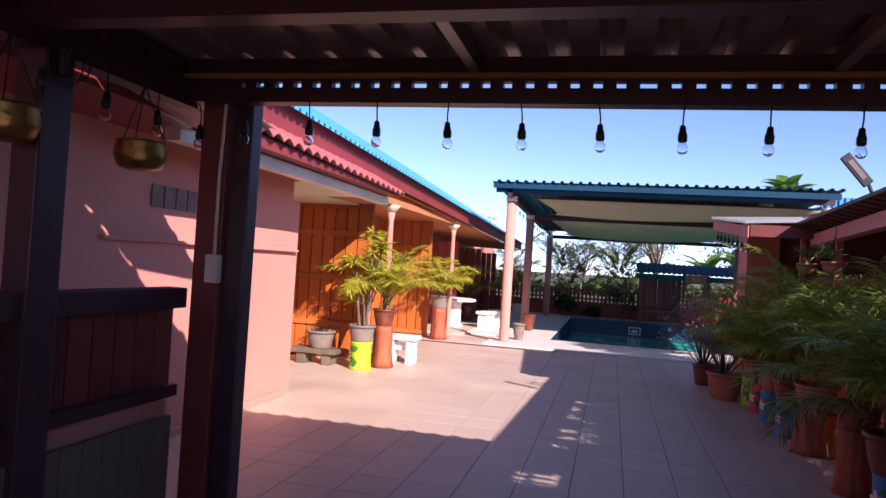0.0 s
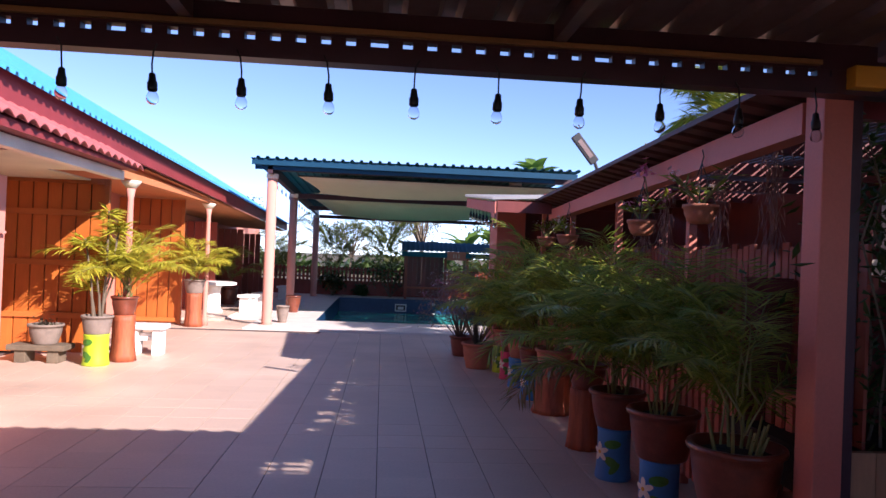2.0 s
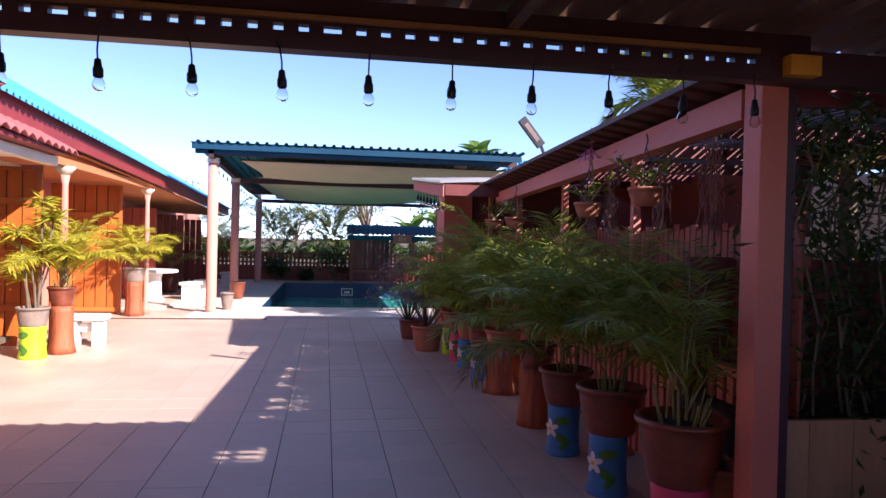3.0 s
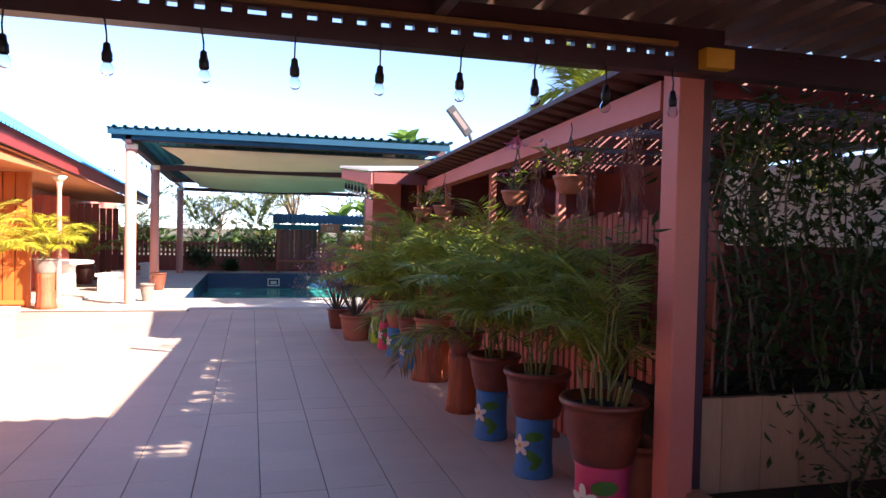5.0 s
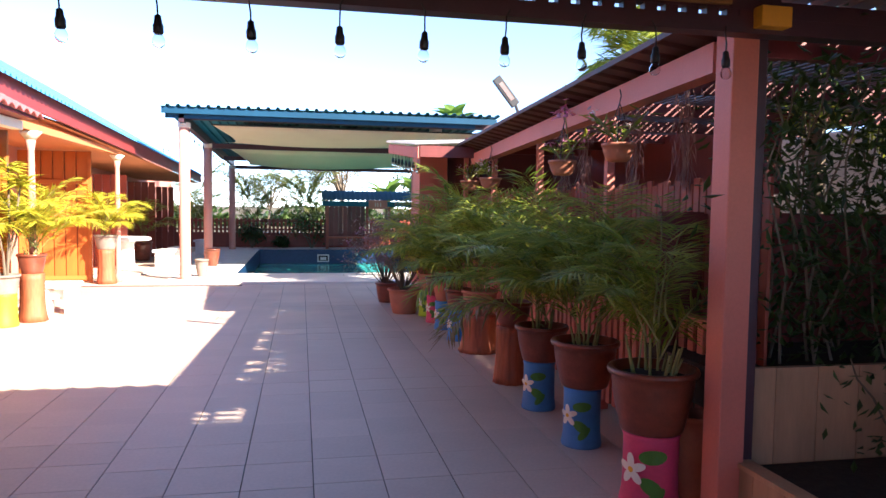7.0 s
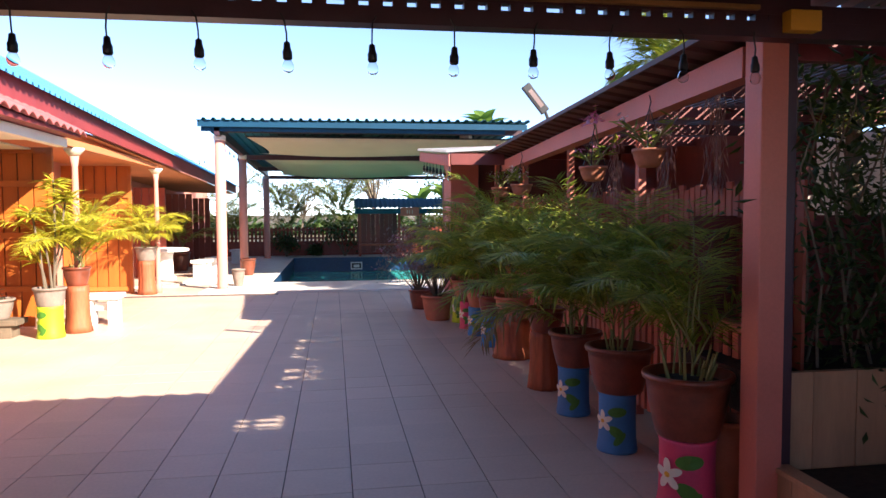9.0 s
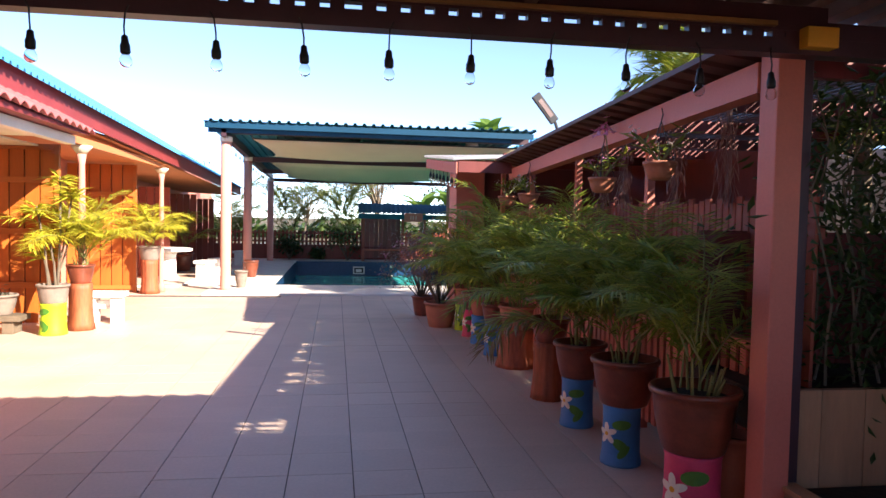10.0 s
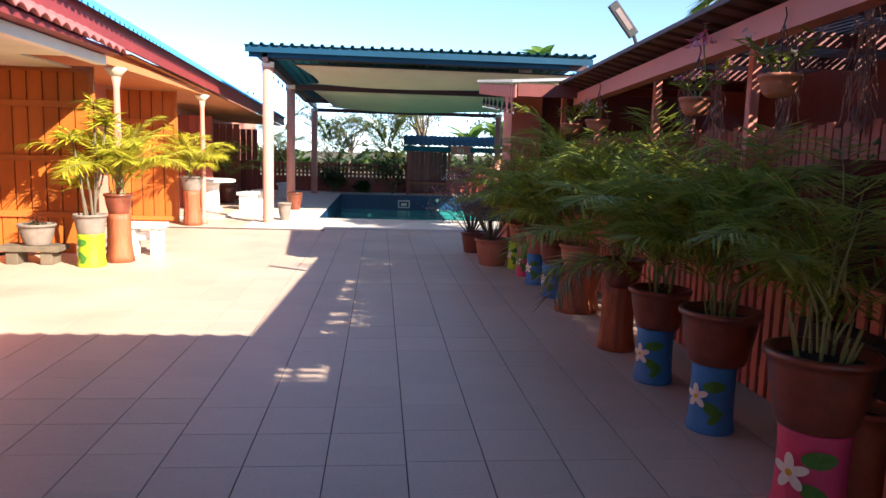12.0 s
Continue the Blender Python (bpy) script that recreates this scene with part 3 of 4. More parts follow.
# ---- pool shelter ----
for y in (16.0, 19.6, 25.9):
    column(-1.25, y + 0.05, 3.14 - 0.03 * (y - 16), 0.105, "tall round salmon column of the pool shelter")
    column(4.95, y + 0.05, 3.14 - 0.03 * (y - 16), 0.105, "tall round salmon column of the pool shelter")
sh = empty("pool_shelter_roof", Matrix.Translation((0, 0, 0)), "blue corrugated metal roof over the swimming pool", "roof", "", "structure")
part("sheet", corrugated(bmesh.new(), (-1.62, 15.55, 3.40), (5.1, 15.55, 3.44), (5.1, 26.4, 3.10), (-1.62, 26.4, 3.06), 36, 0.04), "teal", sh)
part("front_fascia", bx(-1.6, 5.05, 15.6, 15.64, 3.27, 3.385), "navy", sh)
part("under_fascia", bx(-1.55, 4.6, 15.7, 15.74, 3.19, 3.3), "navy", sh)
part("front_beam", bx(-1.3, 5.05, 15.97, 16.07, 3.2, 3.32), "dark", sh)
sl = bmesh.new()
v = [sl.verts.new(q) for q in ((-1.3, 15.7, 3.12), (-1.3, 26.3, 2.84), (-1.3, 26.3, 2.98), (-1.3, 15.7, 3.30), (-1.2, 15.7, 3.12), (-1.2, 26.3, 2.84), (-1.2, 26.3, 2.98), (-1.2, 15.7, 3.30))]
for q in ((3, 2, 1, 0), (4, 5, 6, 7), (0, 1, 5, 4), (2, 3, 7, 6), (1, 2, 6, 5), (0, 4, 7, 3)):
    sl.faces.new([v[i] for i in q])
part("side_beam", sl, "dark", sh)
for y in (19.6, 22.8, 25.9):
    part("cross_beam", bx(-1.2, 5.0, y, y + 0.1, 3.03 - 0.03 * (y - 16), 3.15 - 0.03 * (y - 16)), "dark", sh)


def sail(y0, y1, z0, z1, sag, x0=-0.75, x1=4.9):
    bm = bmesh.new()
    nx, ny = 14, 8
    rows = []
    for j in range(ny + 1):
        t = j / ny
        rows.append([])
        for i in range(nx + 1):
            u = i / nx
            hang = sag * math.sin(math.pi * t) * (0.75 + 0.25 * math.sin(math.pi * u)) + 0.05 * math.sin(5 * u) * math.sin(math.pi * t)
            pull = 0.35 * math.sin(math.pi * t) * (1 - min(1, u * 4)) if u < 0.25 else 0
            rows[-1].append(bm.verts.new((x0 + (x1 - x0) * u + pull, y0 + (y1 - y0) * t, z0 + (z1 - z0) * t - hang)))
    for a, b in zip(rows, rows[1:]):
        for i in range(nx):
            bm.faces.new((a[i], a[i + 1], b[i + 1], b[i]))
    return bm


for a in ((16.2, 18.9, 3.14, 3.02, 0.16), (19.9, 24.2, 2.96, 2.83, 0.24)):
    e = empty("shade_sail", Matrix.Translation((0, 0, 0)), "cream shade cloth slung under the pool roof", "shade cloth", "shade cloths over the pool")
    o = part("cloth", sail(*a), "sail", e, "", True)
    md = o.modifiers.new("thick", "SOLIDIFY")
    md.thickness = 0.006
    for x in (-0.75, 1.1, 3.0, 4.88):
        part("rope", tube(bmesh.new(), [(x, a[0], a[2]), (x, a[0] - 0.1, a[2] + 0.06)], 0.008, None, 5), "black", e)
    part("hem", tube(bmesh.new(), [(-0.75, a[0], a[2]), (4.9, a[0], a[2])], 0.015, None, 5), "black", e)
for k in range(14):
    y = 16.3 + 0.68 * k
    copy_thing(master, pose(-1.28, y, 2.97 - 0.028 * (y - 16), 0, 0, 30 * k))

# ---- far wall, fence, pool hut ----
structure("wall_far", bx(-6, 12, 27.2, 27.4, 0, 0.55), "redwood", "low dark red boundary wall behind the pool", "wall")
fe = empty("boundary_fence", Matrix.Translation((-6, 27.25, 0.55)), "dark red picket fence on the boundary wall", "fence")
me = finish("picket", bx(0, 0.085, 0, 0.025, 0, 0.50, 0.003), "redwood")
for i in range(92):
    o = new("picket", me)
    o.parent, o.location = fe, (0.14 * i, 0, 0.0)
part("rail", bx(0, 13, 0.03, 0.06, 0.08, 0.14), "redwood", fe)
part("rail", bx(0, 13, 0.03, 0.06, 0.38, 0.44), "redwood", fe)
hut = empty("pool_hut", Matrix.Translation((1.85, 26.3, 0.03)), "dark red wooden pool hut with teal metal roof", "hut")
part("roof", corrugated(bmesh.new(), (-0.1, -0.35, 1.70), (3.6, -0.35, 1.70), (3.6, 0.75, 2.05), (-0.1, 0.75, 2.05), 22, 0.03), "teal", hut)
part("fascia", bx(-0.1, 1.5, -0.36, -0.33, 1.5, 1.68), "teal", hut)
part("fascia", bx(2.15, 3.6, -0.36, -0.33, 1.5, 1.68), "teal", hut)
sg = part("sign_board", bx(1.5, 2.15, -0.37, -0.34, 1.42, 1.72, 0.006), "post", hut, "salmon painted board with pale marks")
for i, x in enumerate((1.72, 1.80, 1.9)):
    part("mark", bx(x, x + 0.03, -0.376, -0.371, 1.5, 1.63), "cream", sg)
for i in range(9):
    part("plank", bx(0.0 + 0.155 * i, 0.15 + 0.155 * i, -0.1, -0.07, 0.1, 1.55), "darkred", hut)
for x in (0.03, 1.42, 2.2, 3.45):
    part("post", bx(x, x + 0.09, -0.2, -0.11, 0, 1.7), "redwood", hut)
part("bench", bx(0.05, 1.4, -0.3, -0.11, 0.38, 0.44), "redwood", hut)
for i in range(6):
    part("slat", bx(1.6 + 0.1 * i, 1.66 + 0.1 * i, -0.1, -0.07, 0.1, 0.95), "redwood", hut)

# ---- right lean-to: beam, fence, posts, pergola ----
pb = empty("pergola_beam", Matrix.Translation((2.95, 0, 0)), "salmon painted concrete beam of the plant pergola", "beam", "", "structure")
part("body", bar_y(0.0, 0.11, 4.32, 9.2, 2.342, 2.15, 0.145, 0.115), "post", pb)
pr = structure("pergola_roof", corrugated(bmesh.new(), (2.80, 9.2, 2.24), (2.80, 4.33, 2.40), (3.16, 4.33, 2.352), (3.16, 9.2, 2.16), 26, 0.018), "maroonsheet", "dark brown metal roof strip over the plant fence", "roof")
structure("pergola_eave", bar_y(2.785, 2.798, 4.33, 9.2, 2.425, 2.265, 0.03), "maroonsheet", "dark maroon eave board", "trim")
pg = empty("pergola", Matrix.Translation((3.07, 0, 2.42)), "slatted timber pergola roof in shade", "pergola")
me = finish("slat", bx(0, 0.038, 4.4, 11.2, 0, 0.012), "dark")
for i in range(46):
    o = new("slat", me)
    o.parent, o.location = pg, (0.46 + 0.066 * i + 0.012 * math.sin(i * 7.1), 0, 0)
# Cross slats added to shape light: wide gaps where sun patches reach the floor.
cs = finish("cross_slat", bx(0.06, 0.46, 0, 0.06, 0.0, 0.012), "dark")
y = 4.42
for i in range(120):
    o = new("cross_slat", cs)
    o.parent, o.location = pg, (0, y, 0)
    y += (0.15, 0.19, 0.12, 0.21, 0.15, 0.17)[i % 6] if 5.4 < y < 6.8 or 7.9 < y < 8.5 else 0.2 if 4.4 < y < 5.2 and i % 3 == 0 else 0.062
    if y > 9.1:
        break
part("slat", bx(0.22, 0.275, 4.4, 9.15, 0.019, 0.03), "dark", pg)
me = finish("joist", bx(0, 3.2, -0.03, 0.03, -0.1, -0.002), "darkred")
for i in range(7):
    o = new("joist", me)
    o.parent, o.location = pg, (0, 4.5 + 1.1 * i, 0)
rng = random.Random(9)
vt = bmesh.new()
for i in range(480):
    y, x = rng.uniform(4.5, 11.3), (3.7 + 2.8 * rng.random())
    d = Vector((rng.uniform(-1, 1), rng.uniform(-1, 1), rng.uniform(-0.2, 0.2)))
    blade(vt, Vector((x, y, 2.48 + rng.uniform(0, 0.15))), d, d.cross(Vector((0, 0, 1))), 0.22, 0.11, 0.2)
tagged(part("creeper", vt, "vine"), "dark green creeper lying over the pergola slats", "creeper", "", "stuff")
for y, xx in ((6.25, 3.32), (7.85, 3.32), (9.5, 3.32), (11.0, 3.32)):
    e = empty("pergola_post", Matrix.Translation((xx, y, 0)), "slim salmon steel pergola post", "post", "pergola posts")
    part("shaft", bx(-0.03, 0.03, -0.03, 0.03, 0, 2.33, 0.004), "post", e)
sf_ = empty("slat_fence", Matrix.Translation((3.42, 4.5, 0)), "dark red-brown upright slat fence behind the plants", "fence")
me = finish("slat", bx(0, 0.02, 0, 0.062, 0.55, 1.72, 0.003), "redwood")
for i in range(86):
    o = new("slat", me)
    o.parent, o.location = sf_, (0, 0.075 * i, 0.02 * math.sin(i * 2.3))
part("rail", bx(0.021, 0.06, 0, 6.5, 0.65, 0.72), "redwood", sf_)
part("rail", bx(0.021, 0.06, 0, 6.5, 1.5, 1.57), "redwood", sf_)
lf = empty("low_fence", Matrix.Translation((3.26, 4.42, 0)), "low red picket fence with a broad top rail", "fence")
me = finish("picket", bx(0, 0.02, 0, 0.06, 0.1, 0.9, 0.003), "post")
for i in range(62):
    o = new("picket", me)
    o.parent, o.location = lf, (0, 0.1 * i, 0)
part("top_rail", bx(-0.03, 0.04, 0, 6.3, 0.88, 0.93, 0.005), "post", lf)
part("lower_rail", bx(0.021, 0.04, 0, 6.3, 0.2, 0.26), "post", lf)
# Cream here stands in for sunlit ground beyond, bright between the slats.
structure("wall_shade", bx(5.2, 5.35, 7.0, 11.2, 0, 1.7), "cream", "cream lower wall added for the bright gaps of the slat fence", "wall")
structure("wall_shade", bx(5.2, 5.35, 7.0, 11.2, 1.702, 2.4), "darkred", "dark red upper wall behind the slat fence", "wall")
# Added wall that keeps sun from the right off the pool hut.
structure("sun_block_pool_side", bx(7.6, 7.8, 11.6, 27.4, 0, 2.7), "pink", "pink wall added beside the pool to block the sun", "wall")

# small outbuilding
bh = empty("outbuilding", Matrix.Translation((2.3, 9.1, 0)), "small salmon outbuilding with a grey metal roof", "outbuilding")
# Shade of the front face put into the colour: dark red, not salmon.
part("wall", bx(0.92, 3.6, 2.7, 3.4, 0, 2.42), "darkred", bh)
part("pillar", bx(0.47, 0.9, 2.62, 3.3, 0, 2.47, 0.006), "post", bh, "salmon plastered pillar")
part("roof", corrugated(bmesh.new(), (-0.02, -0.05, 2.235), (-0.02, 2.75, 2.50), (3.8, 2.75, 2.66), (3.8, -0.05, 2.48), 20, 0.03), "steel", bh, "grey-blue metal roof")
bme = finish("eave_board", bx(-0.015, 0.0, 0.0, 0.125, -0.13, 0.0, 0.004), "post")
for i in range(18):
    o = new("eave_board", bme)
    o.parent, o.location = bh, (0.02, -0.03 + 0.152 * i, 2.215 + 0.0145 * i)
# Dark red again paints in shade, on the front and behind the board gaps.
part("eave_front", bx(0.03, 0.65, -0.04, -0.01, 2.10, 2.225), "darkred", bh)
part("eave_beam", bar_y(0.06, 0.14, 0.0, 2.7, 2.2, 2.46, 0.1), "darkred", bh)
for k in range(8):
    copy_thing(master, pose(2.33, 9.2 + 0.32 * k, 2.0 + 0.03 * k, 0, 0, 40 * k))
bb = empty("blue_shed", Matrix.Translation((4.1, 17.5, 0)), "blue corrugated metal shed roof behind the pool", "shed")
part("wall", corrugated(bmesh.new(), (0.85, -1.0, 2.2), (3.4, -1.0, 2.2), (3.4, -1.0, 3.42), (0.85, -1.0, 3.42), 22, 0.04, axis_up=(0, -1, 0)), "blue", bb)
# This roof sheet is added only to cast shade on the pool hut.
part("roof", corrugated(bmesh.new(), (0.98, -0.95, 3.28), (0.98, 8.9, 3.28), (3.4, 8.9, 3.42), (3.4, -0.95, 3.42), 46, 0.03), "blue", bb)
part("post", lathe(((0.12, 0), (0.12, 3.25), (0.15, 3.26), (0.15, 3.4)), 18), "cream", bb)

# solar street lamp
sl_ = empty("street_lamp", Matrix.Translation((3.0, 7.5, 2.2)), "dark grey solar lamp on a short pole above the beam", "lamp")
part("pole", tube(bmesh.new(), [(0.02, 0, 0.0), (0.0, 0, 0.16), (-0.05, 0, 0.29)], 0.016, None, 8), "lampgrey", sl_)
hd = part("head", bx(-0.045, 0.045, -0.02, 0.02, 0, 0.31, 0.012), "lampgrey", sl_)
hd.matrix_basis = pose(-0.045, 0, 0.28, 0, -39, 0)
ln_ = part("led_panel", bx(-0.02, 0.02, -0.025, -0.021, 0.06, 0.25), "brownmetal", hd)
part("bracket", bx(-0.03, 0.05, -0.03, 0.03, -0.005, 0.03, 0.004), "steel", sl_)

# ---- right foreground planters ----
pl = empty("planter", Matrix.Translation((3.11, 4.30, 0)), "raised planter clad in wood-look tiles", "planter", "planters by the carport")
for i in range(14):
    part("cladding_tile", bx(0.24 * i, 0.236 + 0.24 * i, 0, 0.04, 0, 0.76), "planter", pl)
part("soil", bx(0, 3.3, 0.04, 0.9, 0.5, 0.72), "soil", pl)
pl2 = empty("planter", Matrix.Translation((3.09, 3.42, 0)), "low planter clad in wood-look tiles with a rim", "planter", "planters by the carport")
for i in range(4):
    part("cladding_tile", bx(-0.02, 0.02, 0.215 * i, 0.211 + 0.215 * i, 0, 0.32), "planter", pl2)
for i in range(14):
    part("cladding_tile", bx(0.03 + 0.24 * i, 0.266 + 0.24 * i, -0.02, 0.02, 0, 0.32), "planter", pl2)
part("rim", bx(-0.03, 3.3, -0.03, 0.06, 0.32, 0.345, 0.004), "planter", pl2)
part("rim", bx(-0.03, 0.06, 0.061, 0.86, 0.32, 0.345, 0.004), "planter", pl2)
part("soil", bx(0.06, 3.3, 0.06, 0.86, 0.1, 0.28), "soil", pl2)
rf = empty("board_fence", Matrix.Translation((3.12, 5.1, 0.6)), "dark red board fence behind the planters", "fence")
for i in range(22):
    part("board", bx(0.155 * i, 0.14 + 0.155 * i, 0, 0.025, 0.1, 0.93), "darkred", rf)
part("rail", bx(0, 3.4, -0.03, -0.001, 0.85, 0.92), "darkred", rf)

rng = random.Random(21)


def climber(x, y, z, h, seed, count, size=0.11, r=0.34):
    rg = random.Random(seed)
    e = empty("climbing_plant", Matrix.Translation((x, y, z)), "dark leafy climbing shrub in the planter", "plant", "climbing shrubs")
    lv = bmesh.new()
    for k in range(4):
        pts = [Vector((rg.uniform(-0.15, 0.15), rg.uniform(-0.1, 0.1), -0.05))]
        for i in range(6):
            pts.append(pts[-1] + Vector((rg.uniform(-0.12, 0.12), rg.uniform(-0.08, 0.08), h / 6)))
        part("stem", tube(bmesh.new(), pts, 0.009, 0.004, 5), "bark", e)
        for i in range(count // 4):
            q = pts[rg.randint(1, 6)]
            leafy(lv, rg, q, r, 1, size)
    part("foliage", lv, "vine", e)
    return e


for i, (x, y, h, c) in enumerate(((3.45, 4.62, 1.6, 260), (3.9, 4.6, 1.7, 360), (4.4, 4.65, 1.75, 420), (5.0, 4.7, 1.7, 420), (5.6, 4.7, 1.7, 380), (4.1, 4.95, 1.7, 300), (4.8, 4.9, 1.5, 300))):
    climber(x, y, 0.72, h, 30 + i, int(c * 2.0), 0.085)
for i, (x, h) in enumerate(((4.05, 0.6), (4.5, 0.55), (5.1, 0.6))):
    climber(x, 3.95, 0.28, h, 60 + i, 260, 0.065, 0.24)
ft = palm("palm_tree", (5.4, 6.6, 1.9), 77, 7, 0.9, "grey-trunked palm behind the planters", "palm", stems=0, height=0.5, leaf=0.35)
part("trunk", tube(bmesh.new(), [(0, 0, -1.9), (0.02, 0, -0.8), (0, 0, 0.1), (0, 0, 0.45)], 0.09, 0.06, 10), "bark", ft)


# ---- pots ----
def pot(name, at, r, h, material, label, category="plant pot", group="", rim=0.035, base=0.72, parent=None):
    e = empty(name, Matrix.Translation(at), label, category, group)
    prof = [(r * base * 0.96, 0.0), (r * base, 0.01)]
    for i in range(1, 7):
        t = i / 6
        prof.append((r * (base + (0.95 - base) * math.sin(t * 1.45)), 0.01 + (h - rim) * t))
    prof += [(r * 1.03, h - rim + 0.004), (r * 1.05, h - rim * 0.4), (r * 1.02, h), (r * 0.92, h), (r * 0.9, h - 0.05)]
    part("body", lathe(prof, 32, 0.004), material, e, "", True)
    part("soil", lathe(((r * 0.885, h - 0.075), (r * 0.885, h - 0.052), (r * 0.5, h - 0.04)), 20), "soil", e)
    return e


def flower_patch(parent, r, z, az, s):
    """A painted five-petal flower with two leaves, laid on the round side."""
    def patch(cx, cz, a, b, turn, off):
        bm = bmesh.new()
        n = 14
        vs = []
        for i in range(n):
            u, w = a * math.cos(6.2832 * i / n), b * math.sin(6.2832 * i / n)
            px, pz = cx + u * math.cos(turn) - w * math.sin(turn), cz + u * math.sin(turn) + w * math.cos(turn)
            t = az + px / r
            vs.append(bm.verts.new(((r + off) * math.cos(t), (r + off) * math.sin(t), z + pz)))
        c = bm.verts.new(((r + off + 0.002) * math.cos(az + cx / r), (r + off + 0.002) * math.sin(az + cx / r), z + cz))
        for i in range(n):
            bm.faces.new((vs[i], vs[(i + 1) % n], c))
        return bm
    for cx, cz, a, b, tn in ((0.085, 0.06, 0.055, 0.03, 0.1), (0.08, -0.06, 0.05, 0.03, -0.6), (0.10, -0.10, 0.05, 0.022, 0.9)):
        part("painted_leaf", patch(cx * s, cz * s, a * s, b * s, tn, 0.006), "greenpaint", parent)
    for i in range(5):
        t = 1.2566 * i + 0.4
        part("painted_petal", patch(0.032 * s * math.cos(t), 0.035 * s * math.sin(t), 0.032 * s, 0.017 * s, t, 0.009), "petal", parent)
    part("painted_centre", patch(0, 0, 0.012 * s, 0.012 * s, 0, 0.012), "yellow", parent)


def drum(at, r, h, material, label):
    e = empty("pot_stand", Matrix.Translation(at), label, "pot stand", "painted pot stands")
    part("body", lathe(((r * 1.06, 0.0), (r * 1.08, 0.015), (r * 1.0, 0.08), (r * 0.97, h * 0.5), (r * 0.98, h - 0.03), (r * 1.02, h - 0.01), (r * 0.98, h)), 32, 0.006), material, e, "", True)
    flower_patch(e, r * 1.0, h * 0.55, math.radians(204), 1.15 * r / 0.13)
    return e


def trunk_stand(at, r, h, label, seed):
    rg = random.Random(seed)
    e = empty("trunk_stand", Matrix.Translation(at), label, "pot stand", "tree trunk pot stands")
    n = 40
    bm = bmesh.new()
    lob = [rg.uniform(-0.05, 0.05) for _ in range(n)]
    rings = []
    for k in range(9):
        t = k / 8
        rr = r * (1.16 - 0.22 * math.sin(min(1, t * 1.8) * 1.57) + 0.05 * t)
        rings.append([bm.verts.new((rr * (1 + lob[a] + 0.03 * math.sin(4 * a + 3 * t)) * math.cos(6.2832 * a / n), rr * (1 + lob[a]) * math.sin(6.2832 * a / n), h * t)) for a in range(n)])
    for p_, q_ in zip(rings, rings[1:]):
        for a in range(n):
            bm.faces.new((p_[a], p_[(a + 1) % n], q_[(a + 1) % n], q_[a]))
    bm.faces.new(rings[0][::-1])
    bm.faces.new(rings[-1])
    part("body", bm, "trunkpot", e, "", True)
    return e


G = "potted palms along the fence"
drum((2.82, 4.56, 0), 0.145, 0.39, "pinkpaint", "pink painted drum stand with a white flower")
pot("plant_pot", (2.83, 4.58, 0.39), 0.225, 0.33, "brownpot", "large dark brown glazed pot with a palm", group=G)
palm("areca_palm", (2.83, 4.58, 0.69), 1, 14, 0.72, "slender potted palm with thin green stems", stems=12, height=0.35, sag=0.9, leaf=0.2, azr=(0.0, 4.3), group=G, spread=0.09)
drum((2.83, 5.5, 0), 0.122, 0.385, "bluepaint", "blue painted drum stand with a white flower")
pot("plant_pot", (2.85, 5.52, 0.385), 0.215, 0.30, "brownpot", "dark brown glazed pot with a palm", group=G)
palm("areca_palm", (2.85, 5.52, 0.66), 2, 22, 0.9, "bushy potted areca palm with arching fronds", stems=9, height=0.3, sag=0.85, group=G)
drum((2.83, 6.35, 0), 0.122, 0.37, "bluepaint", "blue painted drum stand with a white flower")
pot("plant_pot", (2.85, 6.37, 0.37), 0.2, 0.27, "brownpot", "dark brown glazed pot with a palm", group=G)
palm("areca_palm", (2.85, 6.37, 0.6), 3, 24, 0.95, "bushy potted areca palm with a dry orange frond", stems=9, height=0.35, sag=0.9, dry=1, azr=(3.3, 9.5), group=G)
trunk_stand((2.84, 7.15, 0), 0.125, 0.5, "red-brown tree trunk pot stand with worn grain", 5)
pot("plant_pot", (2.86, 7.17, 0.5), 0.17, 0.22, "brownpot", "brown pot with a palm on a trunk stand", group=G)
palm("areca_palm", (2.86, 7.17, 0.69), 4, 24, 1.0, "dense green potted areca palm", stems=8, height=0.4, sag=0.85, group=G)
trunk_stand((2.9, 8.5, 0), 0.185, 0.40, "broad red-brown tree trunk pot stand", 6)
pot("plant_pot", (2.9, 8.5, 0.4), 0.19, 0.26, "clay", "clay pot with a palm on a trunk stand", group=G)
palm("areca_palm", (2.9, 8.5, 0.62), 5, 26, 1.1, "dense green potted areca palm", stems=8, height=0.45, sag=0.85, group=G)
for i, (y, m, lab) in enumerate(((9.15, "bluepaint", "blue"), (9.9, "bluepaint", "blue"), (10.45, "pinkpaint", "pink"), (11.0, "limepaint", "lime green"))):
    drum((2.8 - 0.01 * i, y, 0), 0.105, 0.36, m, lab + " painted drum stand with a white flower")
    pot("plant_pot", (2.82, y + 0.02, 0.36), 0.16, 0.24, "clay" if i % 2 else "brownpot", "clay pot on a painted drum stand", group=G)
    palm("areca_palm", (2.82, y + 0.02, 0.57), 10 + i, 18, 1.0 - 0.05 * i, "potted areca palm with yellowing fronds", "palm" if i < 2 else "goldpalm" if i == 3 else "palm", stems=6, height=0.35, sag=0.85, group=G)


